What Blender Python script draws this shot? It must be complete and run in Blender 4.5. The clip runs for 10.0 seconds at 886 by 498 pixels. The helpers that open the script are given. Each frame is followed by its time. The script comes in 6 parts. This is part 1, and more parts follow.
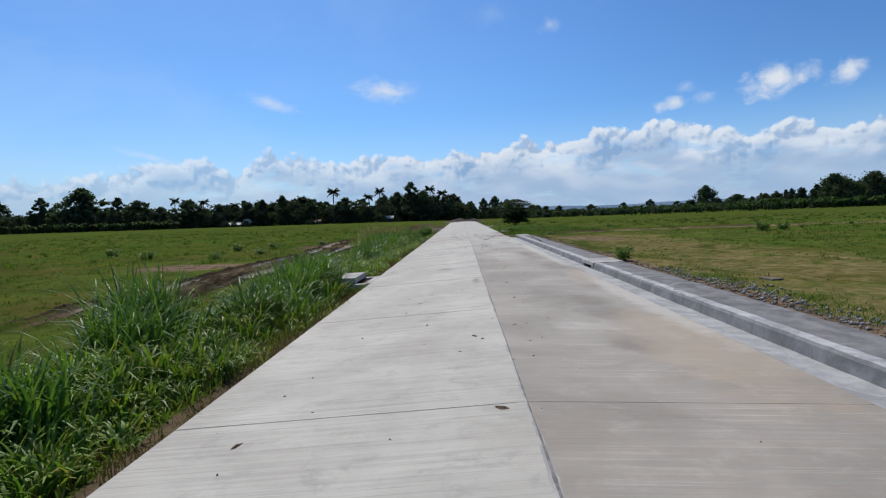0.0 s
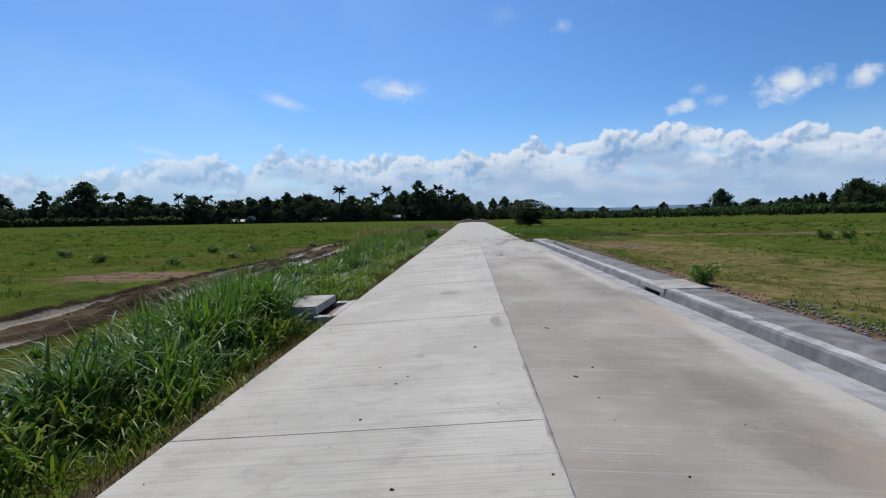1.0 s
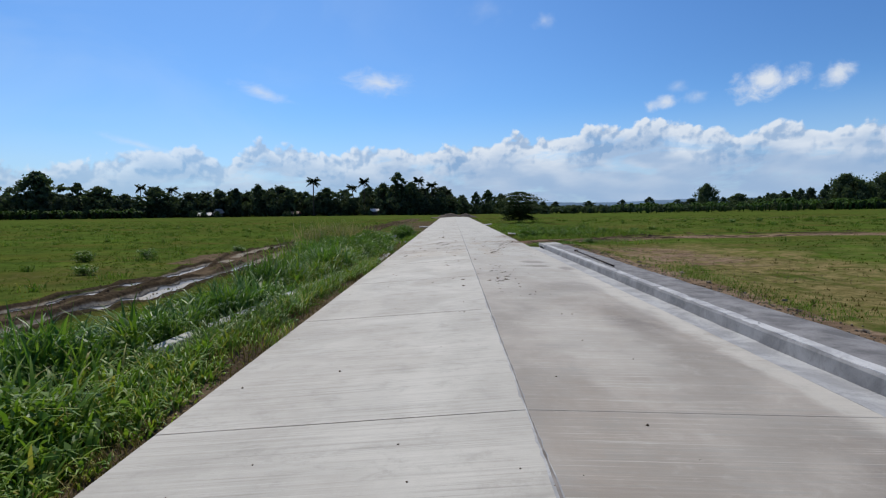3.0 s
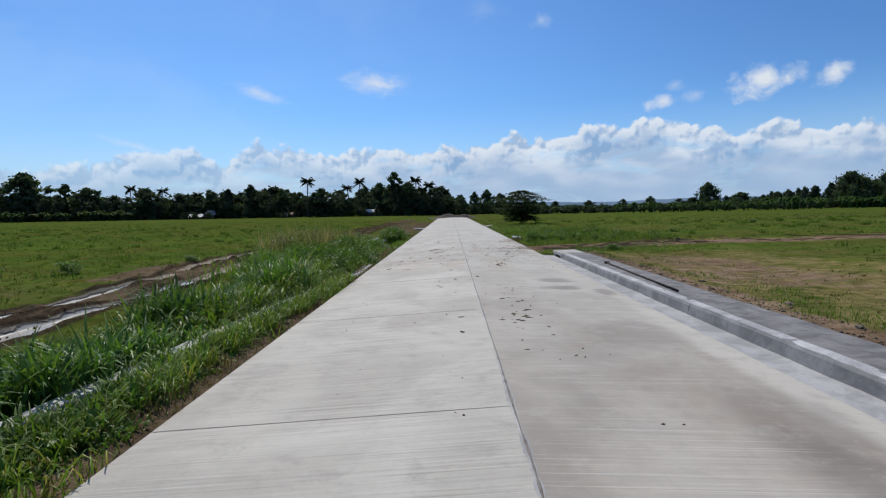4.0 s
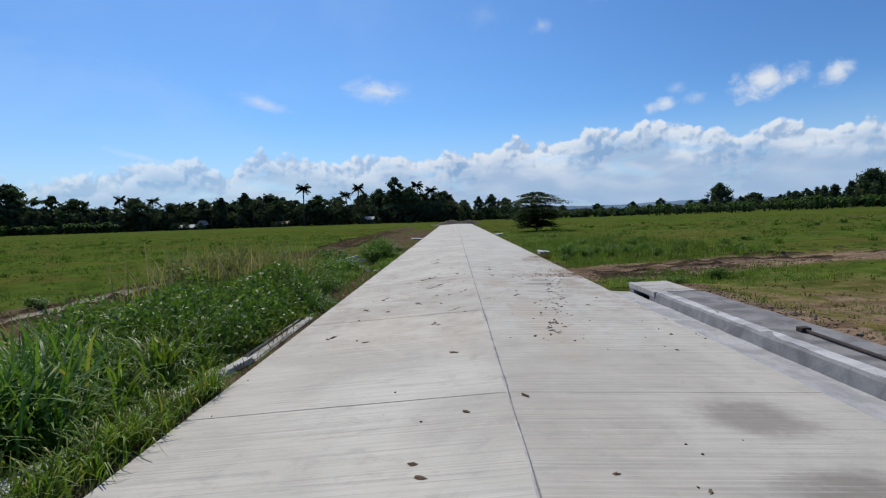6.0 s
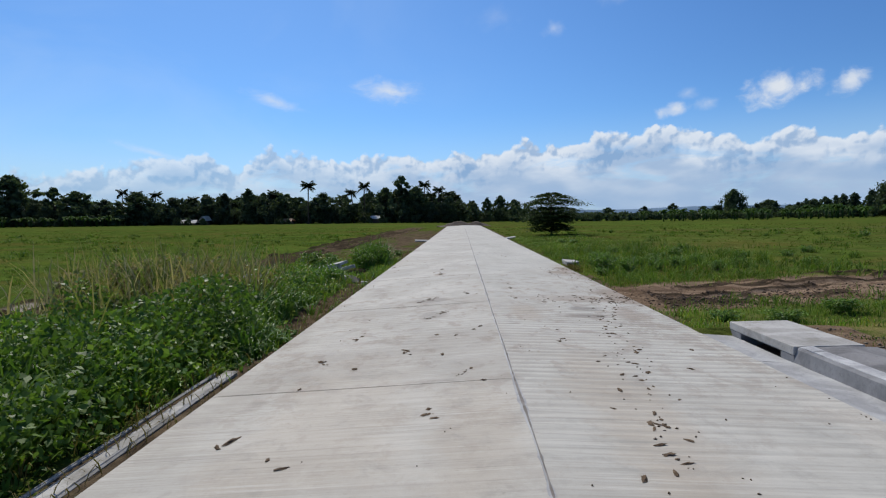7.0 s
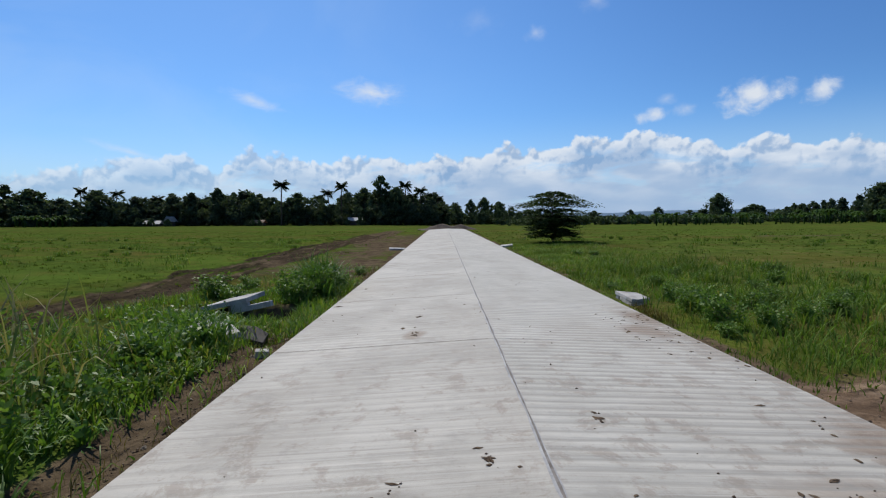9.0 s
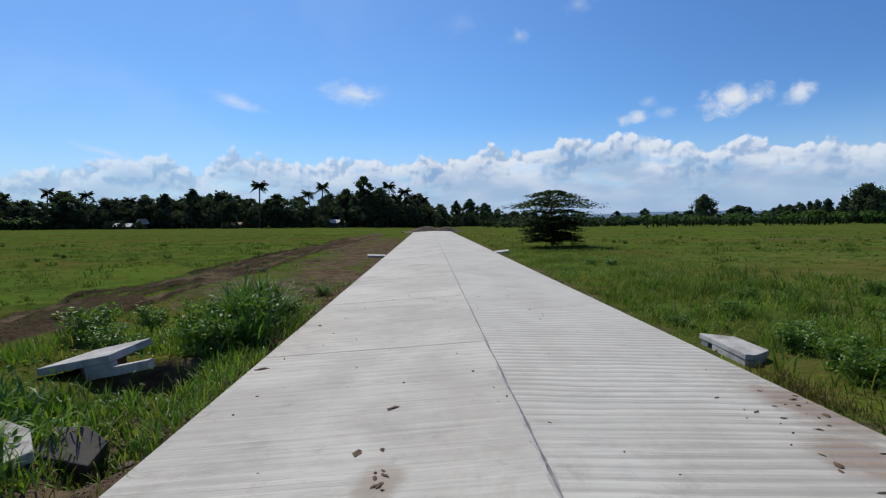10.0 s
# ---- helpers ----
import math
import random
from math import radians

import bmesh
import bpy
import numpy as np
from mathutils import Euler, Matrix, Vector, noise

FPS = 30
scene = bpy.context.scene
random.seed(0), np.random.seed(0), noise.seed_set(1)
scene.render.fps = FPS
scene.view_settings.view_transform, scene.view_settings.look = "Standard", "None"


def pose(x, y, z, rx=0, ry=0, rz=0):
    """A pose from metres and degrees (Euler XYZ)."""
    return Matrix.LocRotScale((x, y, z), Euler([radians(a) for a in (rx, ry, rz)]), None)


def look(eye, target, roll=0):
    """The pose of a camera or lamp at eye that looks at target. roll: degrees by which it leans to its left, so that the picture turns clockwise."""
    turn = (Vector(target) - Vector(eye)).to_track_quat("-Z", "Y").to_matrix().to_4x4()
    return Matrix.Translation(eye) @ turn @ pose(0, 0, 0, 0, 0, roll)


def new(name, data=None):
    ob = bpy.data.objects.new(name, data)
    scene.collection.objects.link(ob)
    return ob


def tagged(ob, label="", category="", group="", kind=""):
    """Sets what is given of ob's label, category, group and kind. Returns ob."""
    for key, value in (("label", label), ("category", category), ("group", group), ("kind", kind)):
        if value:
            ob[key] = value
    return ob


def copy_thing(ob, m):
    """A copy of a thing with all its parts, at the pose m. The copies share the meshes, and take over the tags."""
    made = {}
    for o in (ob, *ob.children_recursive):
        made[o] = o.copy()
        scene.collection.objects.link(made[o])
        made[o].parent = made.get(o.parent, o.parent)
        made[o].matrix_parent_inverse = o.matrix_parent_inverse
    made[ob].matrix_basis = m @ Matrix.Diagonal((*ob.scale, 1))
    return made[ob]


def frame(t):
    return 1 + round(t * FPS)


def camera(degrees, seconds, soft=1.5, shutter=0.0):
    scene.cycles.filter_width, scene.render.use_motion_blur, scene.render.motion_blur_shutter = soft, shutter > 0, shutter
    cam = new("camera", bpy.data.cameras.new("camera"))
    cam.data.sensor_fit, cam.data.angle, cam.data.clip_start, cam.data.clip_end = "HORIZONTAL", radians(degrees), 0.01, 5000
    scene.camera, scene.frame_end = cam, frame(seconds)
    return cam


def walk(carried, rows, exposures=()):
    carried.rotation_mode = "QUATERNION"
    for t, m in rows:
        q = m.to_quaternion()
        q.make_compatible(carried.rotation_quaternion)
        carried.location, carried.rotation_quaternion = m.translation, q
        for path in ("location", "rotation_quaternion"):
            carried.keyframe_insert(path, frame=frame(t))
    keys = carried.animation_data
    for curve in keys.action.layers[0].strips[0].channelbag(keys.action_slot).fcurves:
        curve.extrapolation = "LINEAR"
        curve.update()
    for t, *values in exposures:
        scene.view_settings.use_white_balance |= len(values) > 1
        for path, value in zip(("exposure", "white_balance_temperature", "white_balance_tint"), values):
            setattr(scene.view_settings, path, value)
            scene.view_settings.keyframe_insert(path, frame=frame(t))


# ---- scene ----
cam = camera(79.1, 10.0, 1.2)
PATH = [
    (0, (-0.505, 0.842, 1.59), (-0.577, 2.837, 1.465), -1.9),
    (0.5, (-0.533, 3.281, 1.609), (-0.619, 5.275, 1.487), -1.6),
    (1, (-0.569, 5.703, 1.61), (-0.671, 7.696, 1.485), -1.0),
    (1.5, (-0.582, 7.996, 1.604), (-0.689, 9.989, 1.472), -0.3),
    (2, (-0.594, 10.214, 1.617), (-0.684, 12.208, 1.479), 0.1),
    (2.5, (-0.597, 12.418, 1.606), (-0.651, 14.413, 1.464), -0.1),
    (3.8, (-0.525, 18.148, 1.655), (-0.551, 20.142, 1.5), -1.1),
    (4, (-0.496, 18.95, 1.635), (-0.525, 20.944, 1.488), -1.0),
    (4.5, (-0.47, 20.968, 1.646), (-0.5, 22.963, 1.503), -1.5),
    (5, (-0.426, 23.012, 1.614), (-0.459, 25.007, 1.486), -1.9),
    (5.5, (-0.441, 25.033, 1.648), (-0.48, 27.029, 1.525), -2.1),
    (6.8, (-0.476, 30.329, 1.63), (-0.545, 32.323, 1.502), -1.1),
    (7, (-0.507, 31.061, 1.604), (-0.576, 33.057, 1.483), -0.7),
    (7.5, (-0.566, 33.088, 1.595), (-0.623, 35.083, 1.478), -0.3),
    (8, (-0.605, 35.064, 1.581), (-0.642, 37.06, 1.462), -0.5),
    (8.5, (-0.672, 36.89, 1.654), (-0.69, 38.886, 1.534), -0.5),
    (9, (-0.701, 38.74, 1.637), (-0.702, 40.737, 1.524), -0.3),
    (9.5, (-0.753, 40.887, 1.667), (-0.725, 42.884, 1.56), -0.2),
    (10, (-0.792, 43.093, 1.67), (-0.736, 45.089, 1.563), -0.4),
]
walk(cam, [(t, look(eye, target, roll)) for t, eye, target, roll in PATH])

# ---- sky and sun ----
SUN_AZ, SUN_EL = -24.0, 50.0


class Nodes:
    """Short forms for node trees."""

    def __init__(self, tree):
        self.tree = tree
        tree.nodes.clear()

    def add(self, kind, **sets):
        n = self.tree.nodes.new(kind)
        if kind == "ShaderNodeMath":
            n.operation, n.use_clamp = sets["operation"], sets["use_clamp"]
        elif kind == "ShaderNodeVectorMath":
            n.operation = sets["operation"]
        elif kind == "ShaderNodeMapRange":
            n.interpolation_type = sets["interpolation_type"]
        elif kind == "ShaderNodeMix":
            n.data_type, n.blend_type = sets["data_type"], sets["blend_type"]
        elif kind == "ShaderNodeTexVoronoi":
            n.feature = sets["feature"]
        elif kind == "ShaderNodeAttribute":
            n.attribute_name = sets["attribute_name"]
        return n

    def link(self, a, b):
        self.tree.links.new(a, b)

    def put(self, socket, v):
        if isinstance(v, bpy.types.NodeSocket):
            self.link(v, socket)
        elif isinstance(v, (tuple, list)) and len(v) == 3 and socket.type == "RGBA":
            socket.default_value = (*v, 1)
        else:
            socket.default_value = v

    def m(self, op, a, b=0.0, c=0.0, clamp=False):
        n = self.add("ShaderNodeMath", operation=op, use_clamp=clamp)
        for i, v in enumerate((a, b, c)):
            self.put(n.inputs[i], v)
        return n.outputs[0]

    def smooth(self, v, lo, hi):
        n = self.add("ShaderNodeMapRange", interpolation_type="SMOOTHSTEP")
        for i, x in enumerate((v, lo, hi, 0.0, 1.0)):
            self.put(n.inputs[i], x)
        return n.outputs[0]

    def mix(self, fac, a, b, blend="MIX"):
        n = self.add("ShaderNodeMix", data_type="RGBA", blend_type=blend)
        self.put(n.inputs[0], fac)
        self.put(n.inputs[6], a)
        self.put(n.inputs[7], b)
        return n.outputs[2]

    def noise(self, vec, scale, detail=4.0, rough=0.55, stretch=None, distort=0.0):
        if stretch:
            q = self.add("ShaderNodeVectorMath", operation="MULTIPLY")
            self.put(q.inputs[0], vec)
            q.inputs[1].default_value = stretch
            vec = q.outputs[0]
        n = self.add("ShaderNodeTexNoise")
        self.put(n.inputs["Vector"], vec)
        n.inputs["Scale"].default_value, n.inputs["Detail"].default_value = scale, detail
        n.inputs["Roughness"].default_value, n.inputs["Distortion"].default_value = rough, distort
        return n.outputs["Fac"]

    def ramp(self, fac, stops):
        n = self.add("ShaderNodeValToRGB")
        self.put(n.inputs[0], fac)
        e = n.color_ramp.elements
        while len(e) < len(stops):
            e.new(0.5)
        for k, (p, c) in zip(e, stops):
            k.position = p
            k.color = (*c, 1) if isinstance(c, tuple) else (c, c, c, 1)
        return n.outputs[0]


world = bpy.data.worlds.new("sky")
scene.world = world
world.use_nodes = True
W = Nodes(world.node_tree)
sky = W.add("ShaderNodeTexSky")
sky.sky_type, sky.sun_disc = "NISHITA", False
sky.sun_elevation, sky.sun_rotation = radians(SUN_EL), radians(SUN_AZ % 360)
sky.altitude, sky.air_density, sky.dust_density, sky.ozone_density = 60, 1.0, 0.5, 2.4
way = W.add("ShaderNodeTexCoord").outputs["Generated"]
sep = W.add("ShaderNodeSeparateXYZ")
W.link(way, sep.inputs[0])
# the cloud bank leans by a degree against the horizon
lean_x = W.m("ADD", sep.outputs[0], W.m("MULTIPLY", sep.outputs[2], 0.0192))
lean_z = W.m("SUBTRACT", sep.outputs[2], W.m("MULTIPLY", sep.outputs[0], 0.0192))
az = W.m("MULTIPLY", W.m("ARCTAN2", lean_x, sep.outputs[1]), 57.2958)
el = W.m("MULTIPLY", W.m("ARCSINE", lean_z), 57.2958)
comb = W.add("ShaderNodeCombineXYZ")
W.link(az, comb.inputs[0])
W.link(el, comb.inputs[1])
ang = comb.outputs[0]
# cumulus bank along the horizon: its top height in degrees, by azimuth from -45 to 45
bank = ((-41, 5.4), (-33, 5.4), (-28.5, 6.9), (-23.6, 5.8), (-19, 7.4), (-12.6, 6.2), (-6.6, 7.0), (0.6, 6.9), (8.3, 7.6), (14.5, 7.8),
        (21, 8.4), (24.7, 7.2), (28, 6.0), (31, 7.0), (36, 6.2), (41, 6.3))
top = W.m("MULTIPLY", W.ramp(W.m("DIVIDE", W.m("ADD", az, 45.0), 90.0), [((a + 45) / 90, h / 10) for a, h in bank]), 10.0)


def heap(vec):
    """Rounded cumulus lumps, in degrees of height."""
    total = W.m("MULTIPLY", W.m("SUBTRACT", W.noise(vec, 0.5, 8, 0.62), 0.5), 1.7)
    bent = W.add("ShaderNodeVectorMath", operation="MULTIPLY_ADD")
    W.link(W.noise(vec, 0.33, 3, 0.5), bent.inputs[0])
    bent.inputs[1].default_value = (2.6, -1.8, 0.0)
    W.link(vec, bent.inputs[2])
    vec = bent.outputs[0]
    for scale, smoothness, amount in ((0.30, 0.3, 1.8), (0.72, 0.26, 0.9), (1.6, 0.22, 0.42)):
        cell = W.add("ShaderNodeTexVoronoi", feature="SMOOTH_F1")
        W.link(vec, cell.inputs["Vector"])
        cell.inputs["Scale"].default_value, cell.inputs["Smoothness"].default_value = scale, smoothness
        total = W.m("ADD", total, W.m("MULTIPLY", W.m("SUBTRACT", 0.42, cell.outputs["Distance"]), amount))
    return total


def lifted(amount):
    c = W.add("ShaderNodeCombineXYZ")
    W.put(c.inputs[0], W.m("SUBTRACT", az, amount * 0.5))
    W.put(c.inputs[1], W.m("ADD", el, amount))
    return c.outputs[0]


lump = heap(ang)
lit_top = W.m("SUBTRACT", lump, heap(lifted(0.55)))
wide = W.noise(ang, 0.17, 3, 0.5, (0.7, 1.7, 1))
depth = W.m("SUBTRACT", W.m("ADD", top, lump), el)
right = W.smooth(az, -30.0, 4.0)
body = W.m("MULTIPLY", W.smooth(depth, -0.12, 0.36), W.m("ADD", 0.72, W.m("MULTIPLY", right, 0.24)))
gap = W.m("MULTIPLY", W.smooth(W.noise(ang, 0.23, 5, 0.6, (0.55, 1.9, 1), 0.4), 0.50, 0.66), W.smooth(depth, 0.7, 2.0))
body = W.m("MULTIPLY", body, W.m("SUBTRACT", 1.0, W.m("MULTIPLY", gap, 0.6)))
shade = W.m("MULTIPLY", W.smooth(depth, 0.0, 2.4), W.smooth(W.m("ADD", W.m("MULTIPLY", wide, 0.65), W.m("MULTIPLY", W.noise(ang, 0.45, 4, 0.5, (0.5, 1.5, 1)), 0.35)), 0.32, 0.60))
shade = W.m("ADD", W.m("MULTIPLY", shade, 0.75), W.m("MULTIPLY", W.m("MULTIPLY", W.smooth(lit_top, 0.25, -0.5), W.smooth(depth, 4.0, 0.5)), 0.75), clamp=True)
low = W.smooth(el, 5.6, 1.0)
bank_colour = W.mix(shade, (0.74, 0.80, 0.88), (0.25, 0.40, 0.635))
bank_colour = W.mix(W.m("MULTIPLY", low, 0.75), bank_colour, (0.31, 0.45, 0.665))
# small puffs and wisps: azimuth, elevation, half width, half height, strength
puffs = ((29.9, 10.4, 4.6, 2.1, 0.97), (35.0, 10.2, 2.0, 1.7, 0.9), (21.4, 9.6, 2.3, 1.1, 0.8), (24.1, 9.7, 1.7, 1.0, 0.7), (22.6, 11.0, 1.6, 1.0, 0.4),
         (-7.4, 13.1, 5.6, 2.1, 1.0), (-18.9, 12.0, 4.6, 1.1, 0.85), (10.0, 18.2, 1.7, 1.1, 0.5), (4.2, 19.6, 4.0, 2.0, 0.14), (16.0, 20.5, 3.2, 1.4, 0.3),
         (-30.0, 6.8, 5.0, 0.7, 0.5), (-58.0, 15.0, 9.0, 3.0, 0.7), (60.0, 14.0, 10.0, 3.0, 0.7), (150.0, 25.0, 16.0, 6.0, 0.7))
wisp = W.noise(ang, 0.55, 8, 0.66, (0.75, 1.6, 1), 0.6)
puffy = W.noise(ang, 0.62, 7, 0.58, (0.95, 1.15, 1), 0.3)
mask = None
for a, e, ra, re, s in puffs:
    d = W.m("SQRT", W.m("ADD", W.m("POWER", W.m("ABSOLUTE", W.m("DIVIDE", W.m("SUBTRACT", az, a), ra)), 2.0),
                        W.m("POWER", W.m("ABSOLUTE", W.m("DIVIDE", W.m("SUBTRACT", W.m("ADD", el, W.m("MULTIPLY", W.m("SUBTRACT", az, a), 0.28 if a < -15 else 0.10 if a < 0 else -0.06)), e), re)), 2.0)))
    k = W.m("MULTIPLY", W.smooth(W.m("ADD", W.m("SUBTRACT", 0.78, d), W.m("MULTIPLY", W.m("SUBTRACT", puffy if a > 0 else wisp, 0.5), 1.5 if s > 0.75 and a > 0 else 1.3)), 0.0, 0.85 if s > 0.75 and a > 0 else 1.3), s)
    mask = k if mask is None else W.m("MAXIMUM", mask, k)
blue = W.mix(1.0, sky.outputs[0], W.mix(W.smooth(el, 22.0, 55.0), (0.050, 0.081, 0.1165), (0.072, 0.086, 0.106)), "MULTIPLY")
blue = W.mix(W.m("MULTIPLY", W.smooth(el, 11.0, 1.0), 0.5), blue, (0.50, 0.66, 0.86))
# the blue deepens away from the sun, and a thin veil lies towards it
blue = W.mix(W.m("MULTIPLY", W.smooth(az, 4.0, 42.0), W.smooth(el, 5.0, 14.0)), blue, (0.86, 0.88, 0.91), "MULTIPLY")
veil = W.m("MULTIPLY", W.smooth(W.noise(ang, 0.06, 5, 0.55, (0.8, 1.5, 1), 0.8), 0.42, 0.72), W.smooth(az, 12.0, -30.0))
blue = W.mix(W.m("MULTIPLY", veil, 0.14), blue, (0.62, 0.74, 0.88))
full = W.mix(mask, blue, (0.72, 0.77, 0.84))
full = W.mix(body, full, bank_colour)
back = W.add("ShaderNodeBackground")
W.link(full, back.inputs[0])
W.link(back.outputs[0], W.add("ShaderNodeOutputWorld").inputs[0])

sun = new("sun", bpy.data.lights.new("sun", "SUN"))
sun.data.energy, sun.data.angle, sun.data.color = 4.2, radians(0.53), (1.0, 0.95, 0.87)
sun_way = Vector((math.sin(radians(SUN_AZ)) * math.cos(radians(SUN_EL)), math.cos(radians(SUN_AZ)) * math.cos(radians(SUN_EL)), math.sin(radians(SUN_EL))))
sun.matrix_world = look(sun_way * 60, (0, 0, 0))


# ---- materials ----
def material(name):
    mat = bpy.data.materials.new(name)
    mat.use_nodes = True
    n = Nodes(mat.node_tree)
    out = n.add("ShaderNodeOutputMaterial")
    return mat, n, out


def surface(n, out, colour, rough, bump=None, strength=0.3, distance=0.02, metal=0.0, specular=0.4):
    p = n.add("ShaderNodeBsdfPrincipled")
    n.put(p.inputs["Base Color"], colour)
    n.put(p.inputs["Roughness"], rough)
    p.inputs["Metallic"].default_value = metal
    n.put(p.inputs["Specular IOR Level"], specular)
    if bump is not None:
        b = n.add("ShaderNodeBump")
        b.inputs["Strength"].default_value, b.inputs["Distance"].default_value = strength, distance
        n.link(bump, b.inputs["Height"])
        n.link(b.outputs[0], p.inputs["Normal"])
    n.link(p.outputs[0], out.inputs[0])
    return p


def place(n):
    return n.add("ShaderNodeNewGeometry").outputs["Position"]


def axes(n, vec):
    s = n.add("ShaderNodeSeparateXYZ")
    n.link(vec, s.inputs[0])
    return s.outputs


def concrete(name, light, dark, stain, stain_amount, rib=0.0, mud=0.0, streak=0.5, older=None, marks=()):
    """Broomed road concrete: streaks across the lane, stains, fine grit, and ribs where it was raked coarsely."""
    mat, n, out = material(name)
    pos = place(n)
    x, y, z = axes(n, pos)
    streaks = n.noise(pos, 1.0, 8, 0.66, (0.55, 17.0, 1.0), 0.12)
    broad = n.noise(pos, 0.55, 6, 0.6, (1.0, 1.0, 1.0), 0.5)
    grit = n.noise(pos, 95.0, 3, 0.7)
    rand = n.add("ShaderNodeObjectInfo").outputs["Random"]
    c = n.mix(n.smooth(broad, 0.36, 0.66), light, dark)
    if older:
        age = n.smooth(n.m("ADD", y, n.m("MULTIPLY", n.noise(pos, 0.3, 4, 0.6), 9.0)), 41.0, 24.0)
        c = n.mix(age, c, n.mix(n.smooth(broad, 0.36, 0.66), *older))
        stain_amount = n.m("ADD", stain_amount, n.m("MULTIPLY", age, 0.45))
        rib = n.m("MULTIPLY", n.smooth(y, 30.0, 40.0), rib)
    c = n.mix(n.m("MULTIPLY", n.smooth(streaks, 0.46, 0.68), streak * 0.6), c, tuple(0.66 * v for v in dark))
    c = n.mix(n.m("MULTIPLY", n.smooth(streaks, 0.46, 0.30), streak * 0.15), c, tuple(min(0.8, 1.16 * v) for v in light))
    spots = n.noise(pos, 0.42, 7, 0.62, (1.0, 0.6, 1.0), 0.9)
    c = n.mix(n.m("MULTIPLY", n.smooth(spots, 0.47, 0.66), stain_amount), c, stain)
    wobble = n.m("MULTIPLY", n.m("SUBTRACT", n.noise(pos, 1.6, 6, 0.68), 0.5), 1.7)
    for cx, cy, rx, ry, tone, amount in marks:
        far = n.m("SQRT", n.m("ADD", n.m("POWER", n.m("DIVIDE", n.m("SUBTRACT", x, cx), rx), 2.0), n.m("POWER", n.m("DIVIDE", n.m("SUBTRACT", y, cy), ry), 2.0)))
        c = n.mix(n.m("MULTIPLY", n.smooth(n.m("ADD", far, wobble), 1.15, 0.45), amount), c, tone)
    if mud:
        near = n.m("MULTIPLY", n.smooth(y, 32.0, 39.0), n.smooth(y, 49.0, 43.0))
        edge = n.m("MULTIPLY", n.m("MULTIPLY", n.smooth(x, 1.9, 2.75), n.smooth(y, 50.0, 48.4)), n.smooth(y, 44.0, 45.5))
        near = n.m("MAXIMUM", near, edge)
        dust = n.m("MULTIPLY", n.m("MULTIPLY", n.smooth(y, 28.0, 35.0), n.smooth(y, 46.0, 40.0)), n.smooth(n.noise(pos, 0.6, 6, 0.65), 0.35, 0.65))
        c = n.mix(n.m("MULTIPLY", dust, 0.55 * mud), c, (0.30, 0.262, 0.212))
        mudn = n.m("ADD", n.noise(pos, 2.6, 8, 0.76, (1.0, 0.8, 1.0), 0.3), n.m("ADD", n.m("MULTIPLY", n.smooth(x, 1.2, 2.8), 0.05), n.m("MULTIPLY", edge, 0.07)))
        c = n.mix(n.m("MULTIPLY", n.m("MULTIPLY", n.smooth(mudn, 0.51, 0.62), near), mud), c, (0.19, 0.138, 0.095))
    blotch = n.noise(pos, 2.4, 9, 0.76, (1.0, 1.3, 1.0), 0.4)
    c = n.mix(n.m("MULTIPLY", n.smooth(blotch, 0.50, 0.68), 0.42), c, tuple(0.60 * v for v in dark))
    c = n.mix(n.m("MULTIPLY", n.smooth(blotch, 0.48, 0.34), 0.16), c, tuple(min(0.8, 1.15 * v) for v in light))
    scratch = n.noise(pos, 1.0, 7, 0.74, (0.38, 40.0, 1.0), 0.10)
    where = n.smooth(n.noise(pos, 0.7, 5, 0.6), 0.32, 0.6)
    c = n.mix(n.m("MULTIPLY", n.smooth(scratch, 0.52, 0.66), n.m("MULTIPLY", where, 0.72)), c, tuple(0.58 * v for v in dark))
    c = n.mix(n.m("MULTIPLY", n.smooth(scratch, 0.46, 0.36), n.m("MULTIPLY", where, 0.46)), c, tuple(min(0.8, 1.2 * v) for v in light))
    c = n.mix(n.m("MULTIPLY", n.smooth(n.noise(pos, 34.0, 4, 0.75), 0.60, 0.72), 0.30), c, tuple(0.42 * v for v in dark))
    c = n.mix(n.m("MULTIPLY", grit, 0.10), c, (0.10, 0.09, 0.08))
    c = n.mix(n.m("MULTIPLY", rand, 0.10), c, tuple(0.72 * v for v in dark))
    h = n.m("ADD", n.m("MULTIPLY", streaks, 0.7), n.m("ADD", n.m("MULTIPLY", grit, 0.15), n.m("MULTIPLY", scratch, 0.5)))
    if rib:
        if not older:
            rib = n.m("MULTIPLY", n.smooth(y, 31.0, 42.0), rib)
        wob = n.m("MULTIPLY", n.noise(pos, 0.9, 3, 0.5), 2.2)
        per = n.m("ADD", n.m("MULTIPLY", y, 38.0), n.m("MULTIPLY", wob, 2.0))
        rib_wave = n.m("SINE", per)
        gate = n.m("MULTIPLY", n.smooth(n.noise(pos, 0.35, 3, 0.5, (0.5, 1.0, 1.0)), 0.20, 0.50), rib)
        # grooves darkened in colour as well as sunk: their shade is painted
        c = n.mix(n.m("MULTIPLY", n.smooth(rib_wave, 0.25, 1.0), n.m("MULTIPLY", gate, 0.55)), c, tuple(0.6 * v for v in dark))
        h = n.m("ADD", h, n.m("MULTIPLY", n.m("MULTIPLY", rib_wave, gate), -1.1))
    surface(n, out, c, n.m("ADD", 0.72, n.m("MULTIPLY", broad, 0.2)), h, 0.30, 0.012, specular=0.35)
    return mat


